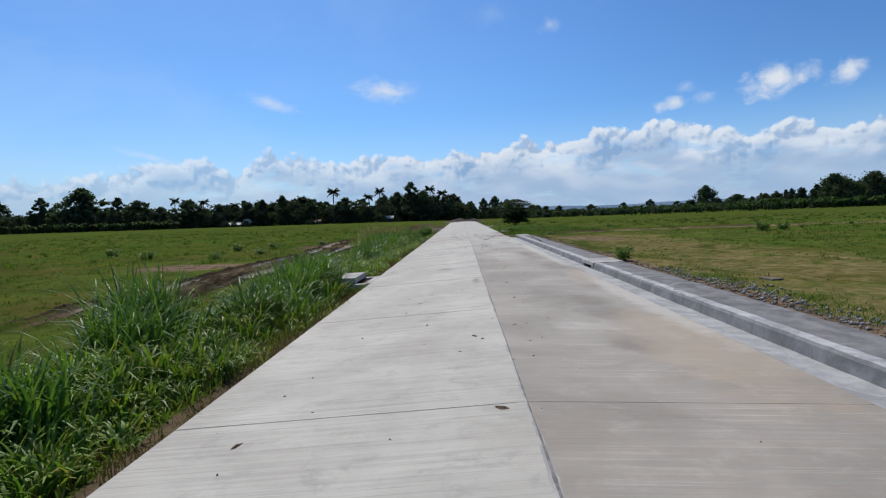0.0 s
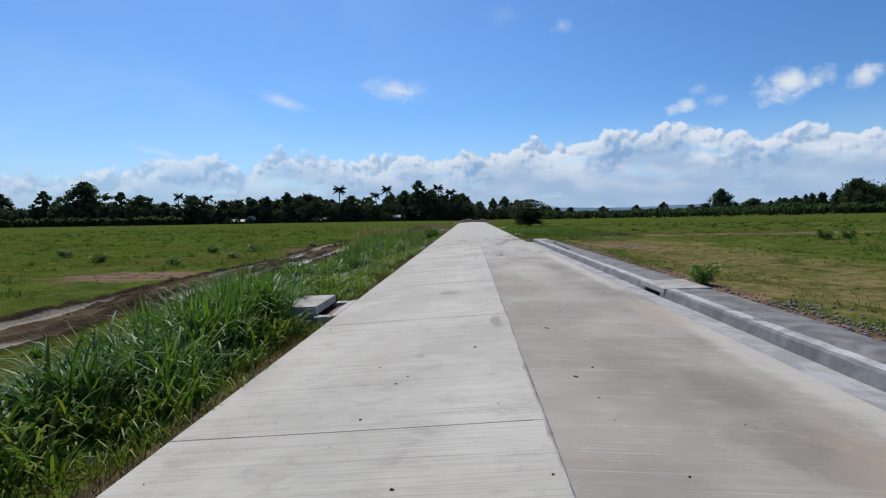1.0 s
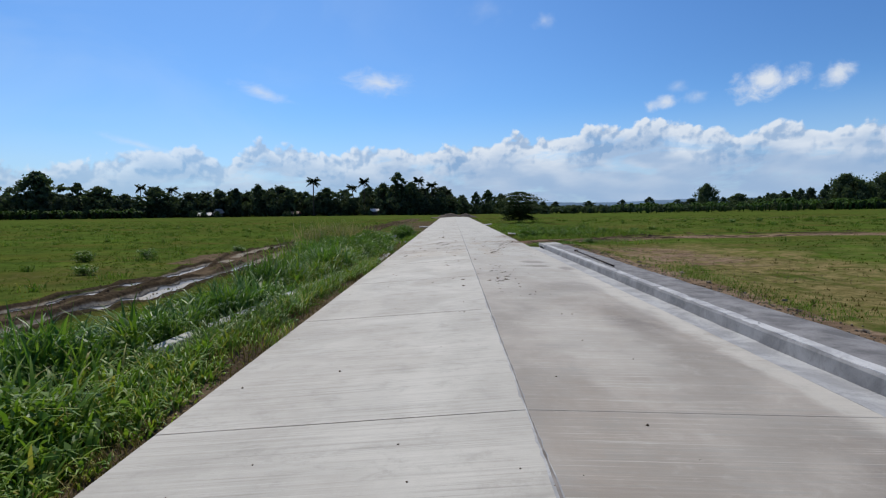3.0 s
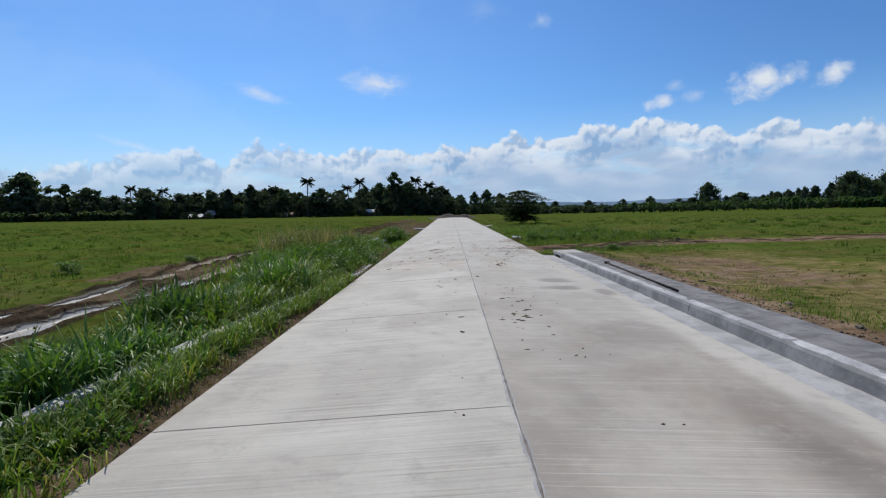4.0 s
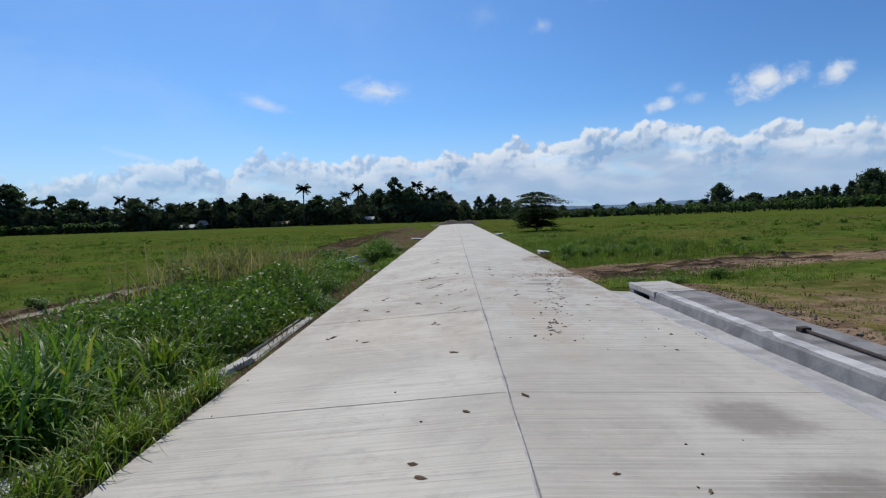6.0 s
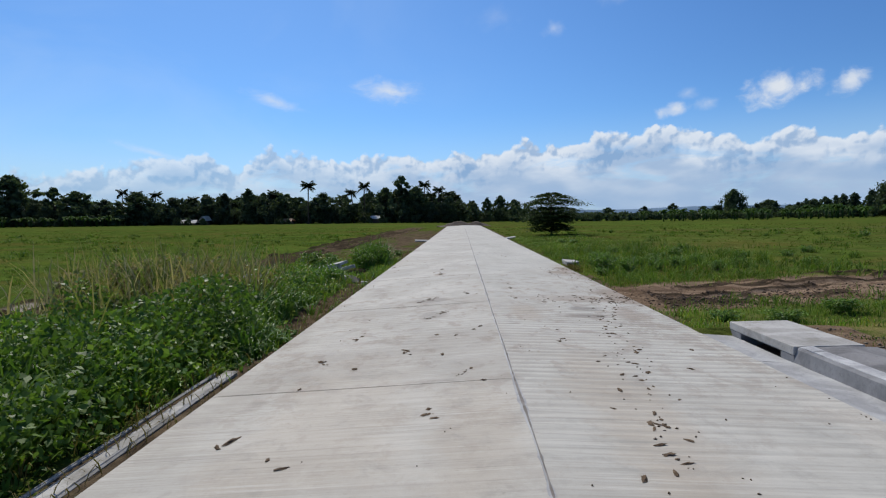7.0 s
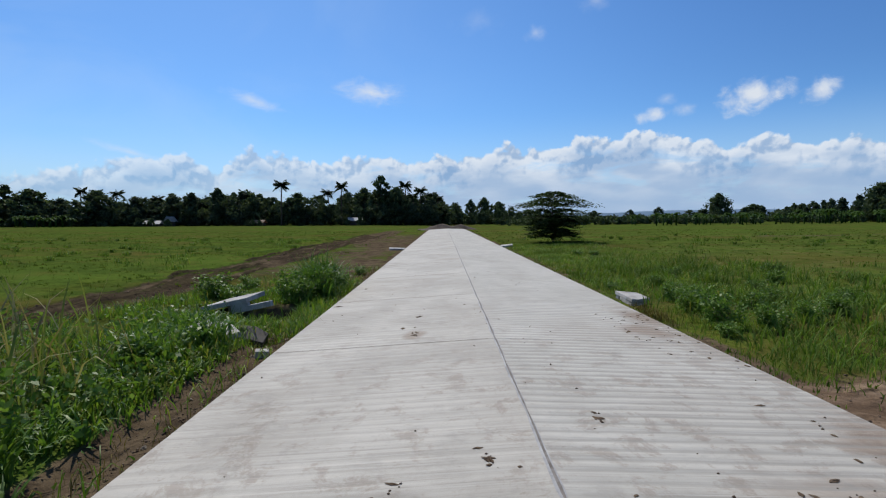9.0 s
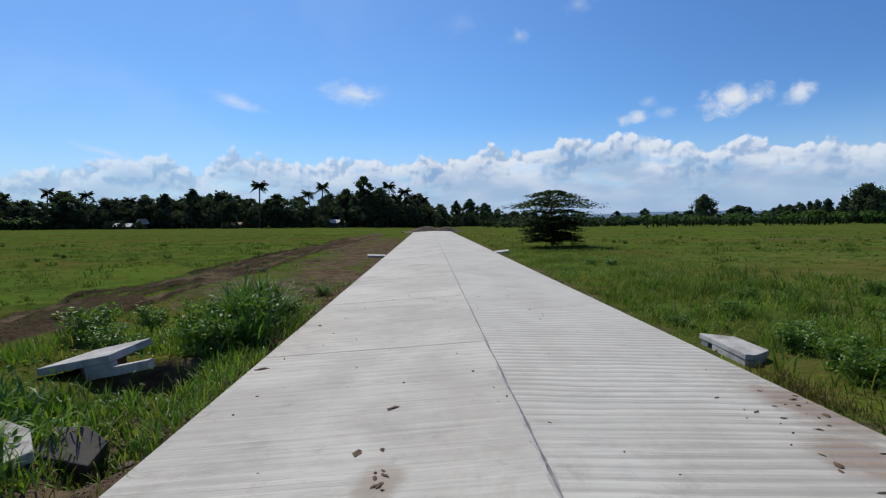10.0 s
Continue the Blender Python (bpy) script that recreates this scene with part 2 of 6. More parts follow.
def plain_concrete(name, light, dark, rough=0.85, moss=0.0):
    """Cast concrete of kerbs, hoods and slabs, with stains and chips."""
    mat, n, out = material(name)
    pos = place(n)
    a = n.noise(pos, 2.2, 7, 0.65, None, 0.6)
    b = n.noise(pos, 26.0, 5, 0.7)
    c = n.mix(n.smooth(a, 0.35, 0.65), light, dark)
    c = n.mix(n.m("MULTIPLY", n.smooth(b, 0.52, 0.72), 0.4), c, tuple(0.5 * v for v in dark))
    if moss:
        c = n.mix(n.m("MULTIPLY", n.smooth(n.noise(pos, 3.1, 6, 0.7), 0.5, 0.66), moss), c, (0.10, 0.085, 0.05))
    surface(n, out, c, rough, n.m("ADD", a, n.m("MULTIPLY", b, 0.3)), 0.4, 0.015, specular=0.3)
    return mat


def leafy(name, stops, rough=0.5, lit=0.35, gloss=0.35, patch=None):
    """Leaves and blades: colour by the single leaf, light passing through."""
    mat, n, out = material(name)
    g = n.add("ShaderNodeNewGeometry")
    c = n.ramp(g.outputs["Random Per Island"], stops)
    pos = g.outputs["Position"]
    c = n.mix(n.m("MULTIPLY", n.smooth(n.noise(pos, 0.35, 4, 0.6), 0.40, 0.65), 0.55), c, patch or tuple(0.55 * v for v in stops[0][1]))
    p = n.add("ShaderNodeBsdfPrincipled")
    n.put(p.inputs["Base Color"], c)
    p.inputs["Roughness"].default_value, p.inputs["Specular IOR Level"].default_value = rough + 0.15, gloss * 0.32
    t = n.add("ShaderNodeBsdfTranslucent")
    n.put(t.inputs[0], n.mix(1.0, c, (1.0, 1.05, 0.55), "MULTIPLY"))
    s = n.add("ShaderNodeMixShader")
    s.inputs[0].default_value = lit
    n.link(p.outputs[0], s.inputs[1])
    n.link(t.outputs[0], s.inputs[2])
    n.link(s.outputs[0], out.inputs[0])
    return mat


def simple(name, a, b, scale, rough=0.8, metal=0.0, strength=0.4, specular=0.3, stretch=None):
    """Two tones of one stuff, mixed by noise, with relief."""
    mat, n, out = material(name)
    f = n.noise(place(n), scale, 6, 0.65, stretch, 0.3)
    surface(n, out, n.mix(n.smooth(f, 0.35, 0.65), a, b), rough, f, strength, 0.02, metal, specular)
    return mat


def ground_material():
    mat, n, out = material("field_ground")
    pos = place(n)

    def attr(key):
        return n.add("ShaderNodeAttribute", attribute_name=key).outputs["Fac"]

    dirt, dry, wet, lush = attr("dirt"), attr("dry"), attr("wet"), attr("lush")
    big = n.noise(pos, 0.055, 6, 0.62, (1.0, 0.7, 1.0), 0.6)
    mid = n.noise(pos, 0.6, 7, 0.66, None, 0.4)
    small = n.noise(pos, 9.0, 5, 0.7)
    green = n.mix(n.smooth(mid, 0.36, 0.64), (0.076, 0.117, 0.020), (0.046, 0.074, 0.015))
    olive = n.mix(n.smooth(mid, 0.36, 0.64), (0.078, 0.076, 0.022), (0.052, 0.055, 0.016))
    c = n.mix(n.smooth(n.m("SUBTRACT", big, n.m("MULTIPLY", lush, 0.22)), 0.42, 0.62), green, olive)
    patches = n.noise(pos, 0.30, 8, 0.72, (1.0, 0.8, 1.0), 0.7)
    c = n.mix(n.m("MULTIPLY", n.smooth(patches, 0.50, 0.62), n.m("SUBTRACT", 0.65, n.m("MULTIPLY", lush, 0.45))), c, (0.105, 0.128, 0.020))
    c = n.mix(n.m("MULTIPLY", n.smooth(n.noise(pos, 1.4, 7, 0.75), 0.50, 0.66), 0.6), c, (0.022, 0.034, 0.005))
    c = n.mix(n.m("MULTIPLY", n.smooth(small, 0.50, 0.70), 0.6), c, (0.018, 0.027, 0.004))
    c = n.mix(n.m("MULTIPLY", n.smooth(n.noise(pos, 0.16, 8, 0.74, (1, 1.5, 1), 0.8), 0.50, 0.62), 0.6), c, (0.105, 0.080, 0.026))
    c = n.mix(n.m("MULTIPLY", n.smooth(n.noise(pos, 0.4, 8, 0.76, (1, 1.3, 1), 1.0), 0.58, 0.66), 0.7), c, (0.020, 0.034, 0.006))
    bands = n.noise(pos, 0.09, 6, 0.62, (0.45, 1.5, 1.0), 0.5)
    c = n.mix(n.m("MULTIPLY", n.smooth(bands, 0.50, 0.66), 0.5), c, (0.088, 0.080, 0.020))
    c = n.mix(n.m("MULTIPLY", n.smooth(bands, 0.47, 0.34), 0.45), c, (0.085, 0.138, 0.022))
    straw = n.mix(n.smooth(n.noise(pos, 3.0, 6, 0.7), 0.35, 0.65), (0.22, 0.175, 0.080), (0.115, 0.098, 0.036))
    dryn = n.m("MULTIPLY", dry, n.smooth(n.m("ADD", n.noise(pos, 0.9, 9, 0.78, None, 0.5), n.m("MULTIPLY", dry, 0.10)), 0.47, 0.66))
    c = n.mix(dryn, c, straw)
    soil = n.mix(n.smooth(n.noise(pos, 1.7, 7, 0.7, None, 0.5), 0.35, 0.65), (0.125, 0.094, 0.060), (0.055, 0.041, 0.027))
    soil = n.mix(n.m("MULTIPLY", dry, 0.85), soil, n.mix(n.smooth(n.noise(pos, 1.1, 8, 0.72, (0.45, 1.9, 1.0), 0.6), 0.38, 0.62), (0.30, 0.215, 0.148), (0.13, 0.086, 0.056)))
    soil = n.mix(n.m("MULTIPLY", n.smooth(small, 0.5, 0.7), 0.6), soil, (0.055, 0.038, 0.026))
    dirtn = n.smooth(n.m("ADD", dirt, n.m("MULTIPLY", n.m("SUBTRACT", n.noise(pos, 1.3, 8, 0.72), 0.5), 1.1)), 0.38, 0.62)
    c = n.mix(dirtn, c, soil)
    c = n.mix(n.m("MULTIPLY", n.smooth(n.m("ADD", attr("silt"), n.m("MULTIPLY", n.m("SUBTRACT", mid, 0.5), 0.7)), 0.25, 0.5), 0.95), c, n.mix(n.smooth(small, 0.35, 0.7), (0.33, 0.292, 0.235), (0.22, 0.19, 0.148)))
    c = n.mix(n.m("MULTIPLY", n.smooth(n.m("ADD", attr("ridges"), n.m("MULTIPLY", n.m("SUBTRACT", n.noise(pos, 2.2, 6, 0.7), 0.5), 0.8)), 0.40, 0.62), 0.92), c, n.mix(n.smooth(small, 0.4, 0.65), (0.062, 0.046, 0.030), (0.030, 0.023, 0.016)))
    wetn = n.smooth(n.m("ADD", wet, n.m("MULTIPLY", n.m("SUBTRACT", n.noise(pos, 0.9, 7, 0.7), 0.5), 1.5)), 0.45, 0.62)
    # wet rut floors, paled: part of the sky gleam is put into colour
    c = n.mix(n.m("MULTIPLY", wetn, 0.8), c, (0.30, 0.285, 0.255))
    rough = n.m("SUBTRACT", 0.95, n.m("MULTIPLY", wetn, 0.62))
    h = n.m("MULTIPLY", n.m("ADD", mid, n.m("MULTIPLY", small, 0.35)), n.m("SUBTRACT", 1.0, wetn))
    surface(n, out, c, rough, h, 1.0, 0.12, specular=n.m("MULTIPLY", wetn, 0.5))
    return mat


DAMP, SAND, LOAM, PALE = (0.135, 0.114, 0.096), (0.37, 0.295, 0.210), (0.215, 0.150, 0.100), (0.50, 0.47, 0.41)
# stains of the right lane: centre, half widths, tone, strength
RIGHT_MARKS = ((1.78, 10.8, 0.45, 0.7, DAMP, 0.45), (1.75, 9.4, 0.5, 0.7, DAMP, 0.6), (1.62, 7.3, 0.40, 0.5, DAMP, 0.75), (1.2, 11.7, 0.5, 0.9, DAMP, 0.35), (2.3, 7.4, 0.95, 2.6, SAND, 0.75), (2.75, 11.5, 0.35, 4.5, PALE, 0.75),
               (1.2, 8.4, 0.5, 0.35, PALE, 0.5), (2.4, 17.5, 0.6, 1.2, DAMP, 0.5), (2.5, 14.8, 0.4, 1.5, SAND, 0.5), (1.9, 31.4, 0.55, 0.45, DAMP, 0.7), (1.86, 30.2, 0.5, 0.35, DAMP, 0.75), (2.6, 29.7, 0.25, 0.5, DAMP, 0.6), (2.72, 24.5, 0.32, 5.0, PALE, 0.8), (2.65, 34.0, 0.35, 3.0, PALE, 0.6), (2.75, 19.5, 0.25, 3.0, PALE, 0.6), (2.0, 22.2, 0.45, 0.8, DAMP, 0.6), (1.9, 26.0, 0.7, 1.0, DAMP, 0.4),
               (1.2, 21.5, 0.8, 2.5, PALE, 0.4), (2.2, 23.0, 0.5, 1.2, DAMP, 0.4), (1.67, 40.5, 0.35, 0.25, DAMP, 0.8), (1.55, 39.8, 0.45, 0.22, DAMP, 0.8), (2.3, 40.0, 0.35, 0.8, LOAM, 0.6), (0.58, 40.1, 0.3, 0.9, SAND, 0.5), (2.0, 41.7, 1.2, 0.5, LOAM, 0.55),
               (2.75, 42.2, 0.5, 1.3, LOAM, 0.8), (2.4, 46.8, 0.45, 0.5, LOAM, 0.8), (2.7, 47.8, 0.35, 0.7, LOAM, 0.9), (0.9, 35.5, 0.45, 2.5, SAND, 0.45))
LEFT_MARKS = ((-1.6, 35.5, 0.8, 2.0, SAND, 0.30), (-0.4, 35.0, 0.4, 1.6, SAND, 0.30), (-1.14, 46.6, 0.18, 0.35, LOAM, 0.6), (-1.1, 41.7, 0.45, 0.3, DAMP, 0.6), (-1.0, 40.0, 0.3, 0.4, DAMP, 0.5), (-1.0, 17.2, 0.3, 0.25, DAMP, 0.5), (-2.2, 24.0, 0.5, 1.3, PALE, 0.4),
              (-0.2, 13.8, 0.10, 0.5, DAMP, 0.6), (-0.9, 30.0, 0.4, 1.6, PALE, 0.5))
M_GROUND = ground_material()
M_LEFT = concrete("pale_concrete", (0.478, 0.455, 0.402), (0.382, 0.362, 0.318), (0.33, 0.30, 0.255), 0.45, 0.35, 0.45, 0.55, None, LEFT_MARKS)
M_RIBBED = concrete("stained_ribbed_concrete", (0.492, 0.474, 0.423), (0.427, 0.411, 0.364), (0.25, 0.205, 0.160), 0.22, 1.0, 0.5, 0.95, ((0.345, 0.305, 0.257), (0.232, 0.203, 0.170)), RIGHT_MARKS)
M_GUTTER = plain_concrete("gutter_concrete", (0.385, 0.385, 0.38), (0.255, 0.255, 0.255))
# kerb face toned down, top edge toned up: shade and light put into colour
M_KERB = plain_concrete("shaded_kerb_concrete", (0.225, 0.226, 0.23), (0.132, 0.132, 0.136))
M_CAP = plain_concrete("lit_dusty_kerb_top", (0.46, 0.46, 0.455), (0.26, 0.26, 0.265))
M_WALK = plain_concrete("dark_walk_concrete", (0.215, 0.209, 0.206), (0.108, 0.104, 0.103), 0.85)
M_HOOD = plain_concrete("hood_concrete", (0.42, 0.405, 0.38), (0.28, 0.27, 0.25), 0.85, 0.35)
M_MOSSY = plain_concrete("weathered_concrete", (0.40, 0.39, 0.365), (0.24, 0.23, 0.21), 0.9, 0.6)
# the shade on the tipped slab is put into this darker tone
M_DARK = plain_concrete("dark_shaded_concrete", (0.095, 0.088, 0.080), (0.05, 0.046, 0.042), 0.9, 0.5)
M_EDGE = plain_concrete("edging_concrete", (0.50, 0.50, 0.48), (0.30, 0.30, 0.28), 0.9, 0.5)
M_SILT = simple("brown_silt", (0.20, 0.13, 0.09), (0.11, 0.07, 0.05), 3.0, 0.7)
M_SEAL = simple("joint_filler", (0.115, 0.098, 0.085), (0.22, 0.20, 0.18), 6.0, 0.85)
M_JOINT = simple("joint_dirt", (0.24, 0.215, 0.185), (0.14, 0.122, 0.10), 2.0, 0.95)
M_CRUMB = simple("soil_crumbs", (0.15, 0.104, 0.068), (0.07, 0.048, 0.032), 5.0, 0.95)
M_MUD = simple("dried_mud", (0.155, 0.115, 0.080), (0.085, 0.060, 0.042), 14.0, 1.0, 0.0, 0.4, 0.0)
M_STONE = simple("pale_stone", (0.20, 0.168, 0.128), (0.10, 0.083, 0.062), 9.0, 0.95, 0.0, 0.4, 0.05)
M_RUBBLE = simple("grey_rubble", (0.30, 0.29, 0.28), (0.14, 0.135, 0.13), 9.0, 0.95, 0.0, 0.4, 0.05)
M_STEEL = simple("rusty_steel", (0.022, 0.018, 0.017), (0.05, 0.034, 0.027), 12.0, 0.75, 0.2)
M_BARK = simple("grey_bark", (0.10, 0.08, 0.062), (0.05, 0.04, 0.032), 5.0, 0.95, 0.0, 0.8, 0.2, (1, 1, 0.25))
M_METAL = simple("weathered_roof_sheet", (0.70, 0.70, 0.71), (0.55, 0.54, 0.53), 0.6, 0.55, 0.0, 0.2)
M_RUST = simple("rusted_roof_sheet", (0.30, 0.17, 0.11), (0.36, 0.27, 0.20), 0.7, 0.7, 0.0, 0.2)
M_WALL = simple("dark_hut_boards", (0.09, 0.075, 0.06), (0.05, 0.042, 0.035), 2.0, 0.9)
# blue distance haze is put into the base colour of the hills
M_HILL = simple("hazy_hills", (0.115, 0.170, 0.235), (0.140, 0.205, 0.280), 0.002, 1.0, 0.0, 0.0, 0.0)
M_HEAP = simple("earth_heap", (0.11, 0.085, 0.065), (0.06, 0.046, 0.036), 0.9, 0.95)
M_TWIG = simple("dry_stalk", (0.20, 0.155, 0.085), (0.12, 0.085, 0.05), 8.0, 0.9)
G_TALL = leafy("tall_grass_blades", [(0.0, (0.084, 0.168, 0.020)), (0.45, (0.138, 0.248, 0.029)), (0.8, (0.215, 0.315, 0.040)), (0.95, (0.30, 0.28, 0.07))], 0.36, 0.38, 0.65, (0.055, 0.105, 0.014))
G_BLUE = leafy("cane_grass_blades", [(0.0, (0.060, 0.138, 0.025)), (0.6, (0.104, 0.208, 0.034)), (0.95, (0.170, 0.275, 0.046))], 0.34, 0.36, 0.75, (0.045, 0.10, 0.018))
G_MID = leafy("verge_grass_blades", [(0.0, (0.062, 0.120, 0.018)), (0.5, (0.104, 0.185, 0.028)), (0.9, (0.155, 0.225, 0.042)), (1.0, (0.22, 0.21, 0.06))], 0.5, 0.42, 0.3)
G_FIELD = leafy("field_grass_blades", [(0.0, (0.050, 0.084, 0.018)), (0.5, (0.080, 0.124, 0.024)), (0.85, (0.112, 0.132, 0.032)), (1.0, (0.14, 0.12, 0.034))], 0.7, 0.5, 0.1, (0.050, 0.082, 0.010))
G_DRY = leafy("dry_grass_blades", [(0.0, (0.060, 0.064, 0.013)), (0.4, (0.115, 0.092, 0.030)), (1.0, (0.17, 0.135, 0.06))], 0.7, 0.25, 0.2, (0.14, 0.12, 0.04))
G_WEED = leafy("broad_weed_leaves", [(0.0, (0.058, 0.118, 0.020)), (0.5, (0.108, 0.205, 0.034)), (1.0, (0.20, 0.30, 0.060))], 0.36, 0.40, 0.8, (0.06, 0.115, 0.02))
G_BROWN = leafy("withered_leaves", [(0.0, (0.20, 0.155, 0.080)), (0.35, (0.40, 0.34, 0.21)), (0.6, (0.17, 0.20, 0.06)), (1.0, (0.12, 0.19, 0.045))], 0.7, 0.35, 0.3, (0.18, 0.16, 0.06))
# far foliage: leaf colours lifted and blued, distance haze put into them
G_TREE = leafy("hazy_tree_leaves", [(0.0, (0.052, 0.076, 0.046)), (0.6, (0.084, 0.120, 0.064)), (1.0, (0.130, 0.166, 0.080))], 0.55, 0.32, 0.25)
G_DARK = leafy("hazy_dark_leaves", [(0.0, (0.048, 0.068, 0.046)), (0.7, (0.074, 0.104, 0.064)), (1.0, (0.110, 0.142, 0.078))], 0.6, 0.30, 0.2)
G_UMB = leafy("flat_tree_leaves", [(0.0, (0.026, 0.048, 0.016)), (0.6, (0.042, 0.074, 0.022)), (1.0, (0.066, 0.102, 0.030))], 0.55, 0.18, 0.2)
G_PALM = leafy("palm_leaflets", [(0.0, (0.022, 0.040, 0.014)), (1.0, (0.042, 0.066, 0.022))], 0.6, 0.12, 0.15)
G_BANANA = leafy("banana_leaves", [(0.0, (0.040, 0.085, 0.020)), (1.0, (0.075, 0.130, 0.034))], 0.5, 0.3, 0.12)


# ---- builders ----
def mesh_object(name, verts, faces, mat, parent=None, label="", smooth=False):
    """One mesh object from arrays; faces: an array (n, 3 or 4), or a list of such arrays."""
    me = bpy.data.meshes.new(name)
    groups = faces if isinstance(faces, list) else [faces]
    loops = np.concatenate([f.ravel() for f in groups]).astype(np.int32)
    sizes = np.concatenate([np.full(len(f), f.shape[1]) for f in groups]).astype(np.int32)
    starts = np.concatenate([[0], np.cumsum(sizes)[:-1]]).astype(np.int32)
    me.vertices.add(len(verts))
    me.vertices.foreach_set("co", np.asarray(verts, np.float32).ravel())
    me.loops.add(len(loops))
    me.loops.foreach_set("vertex_index", loops)
    me.polygons.add(len(sizes))
    me.polygons.foreach_set("loop_start", starts)
    me.polygons.foreach_set("loop_total", sizes)
    if smooth:
        me.polygons.foreach_set("use_smooth", np.ones(len(sizes), bool))
    me.update(calc_edges=True)
    me.validate()
    me.materials.append(mat)
    ob = new(name, me)
    if parent is not None:
        ob.parent = parent
    return tagged(ob, label)


def part(name, bm, mat, parent=None, label="", smooth=False):
    """Links a bmesh as one mesh object under a thing or a part."""
    me = bpy.data.meshes.new(name)
    bmesh.ops.recalc_face_normals(bm, faces=bm.faces)
    for f in bm.faces:
        f.smooth = smooth
    bm.to_mesh(me)
    bm.free()
    me.materials.append(mat)
    ob = new(name, me)
    if parent is not None:
        ob.parent = parent
    return tagged(ob, label)


def thing(name, m, label, category, group="", kind=""):
    """An empty at the base of a thing, which parents its parts."""
    ob = new(name)
    ob.empty_display_size = 0.1
    ob.matrix_world = m
    return tagged(ob, label, category, group, kind)


def block(x0, x1, y0, y1, z0, z1, bevel=0.01, bm=None, chips=0.0, seed=1):
    """A box with bevelled, slightly worn edges."""
    own = bmesh.new()
    bmesh.ops.create_cube(own, size=1.0)
    for v in own.verts:
        v.co = Vector(((x0 + x1) / 2 + v.co.x * (x1 - x0), (y0 + y1) / 2 + v.co.y * (y1 - y0), (z0 + z1) / 2 + v.co.z * (z1 - z0)))
    if bevel:
        bmesh.ops.bevel(own, geom=own.edges[:], offset=bevel, segments=2, profile=0.6, affect="EDGES")
    if chips:
        r = random.Random(seed)
        for v in own.verts:
            v.co += Vector((r.uniform(-1, 1), r.uniform(-1, 1), r.uniform(-1, 1))) * chips
    if bm is None:
        return own
    me = bpy.data.meshes.new("tmp")
    own.to_mesh(me)
    own.free()
    bm.from_mesh(me)
    bpy.data.meshes.remove(me)
    return bm


def prism(outline, y0, y1, cuts=1, wobble=0.0, seed=1):
    """A cross section (x, z) drawn along y, with worn edges."""
    r = random.Random(seed)
    bm = bmesh.new()
    rings = []
    for i in range(cuts + 1):
        y = y0 + (y1 - y0) * i / cuts
        rings.append([bm.verts.new((x + r.uniform(-1, 1) * wobble, y, z + r.uniform(-1, 1) * wobble)) for x, z in outline])
    k = len(outline)
    for a, b in zip(rings, rings[1:]):
        for i in range(k):
            bm.faces.new((a[i], a[(i + 1) % k], b[(i + 1) % k], b[i]))
    bm.faces.new(rings[0])
    bm.faces.new(rings[-1][::-1])
    return bm


def tube(bm, points, radii, sides=7):
    """A tapered tube through points."""
    rings = []
    for i, p in enumerate(points):
        a, b = points[max(i - 1, 0)], points[min(i + 1, len(points) - 1)]
        q = (Vector(b) - Vector(a)).to_track_quat("Z", "Y")
        rings.append([bm.verts.new(Vector(p) + q @ Vector((math.cos(t), math.sin(t), 0)) * radii[i]) for t in (2 * math.pi * k / sides for k in range(sides))])
    for a, b in zip(rings, rings[1:]):
        for k in range(sides):
            bm.faces.new((a[k], a[(k + 1) % sides], b[(k + 1) % sides], b[k]))
    bm.faces.new(rings[0][::-1])
    bm.faces.new(rings[-1])
    return bm


TABLE = np.random.default_rng(7).random((256, 256))


def vnoise(x, y):
    """Smooth value noise over the plan, 0 to 1."""
    xi, yi = np.floor(x).astype(int), np.floor(y).astype(int)
    fx, fy = x - xi, y - yi
    fx, fy = fx * fx * (3 - 2 * fx), fy * fy * (3 - 2 * fy)
    a, b = TABLE[xi % 256, yi % 256], TABLE[(xi + 1) % 256, yi % 256]
    c, d = TABLE[xi % 256, (yi + 1) % 256], TABLE[(xi + 1) % 256, (yi + 1) % 256]
    return (a * (1 - fx) + b * fx) * (1 - fy) + (c * (1 - fx) + d * fx) * fy


def step(v, lo, hi):
    t = np.clip((v - lo) / (hi - lo), 0, 1)
    return t * t * (3 - 2 * t)


def ridge(v, centre, half):
    """1 on a line, falling to 0 at half its width."""
    return step(np.abs(v - centre), half, half * 0.35)


def track_x(y):
    """Plan line of the farm track in the left field."""
    return -8.35 - 0.75 * np.exp(-((y - 40) / 6.0) ** 2) - 0.25 * step(y, 40, 55) + 0.14 * np.sin(y * 0.21 + 1.1) + 0.2 * (vnoise(y * 0.2, y * 0 + 5) - 0.5)


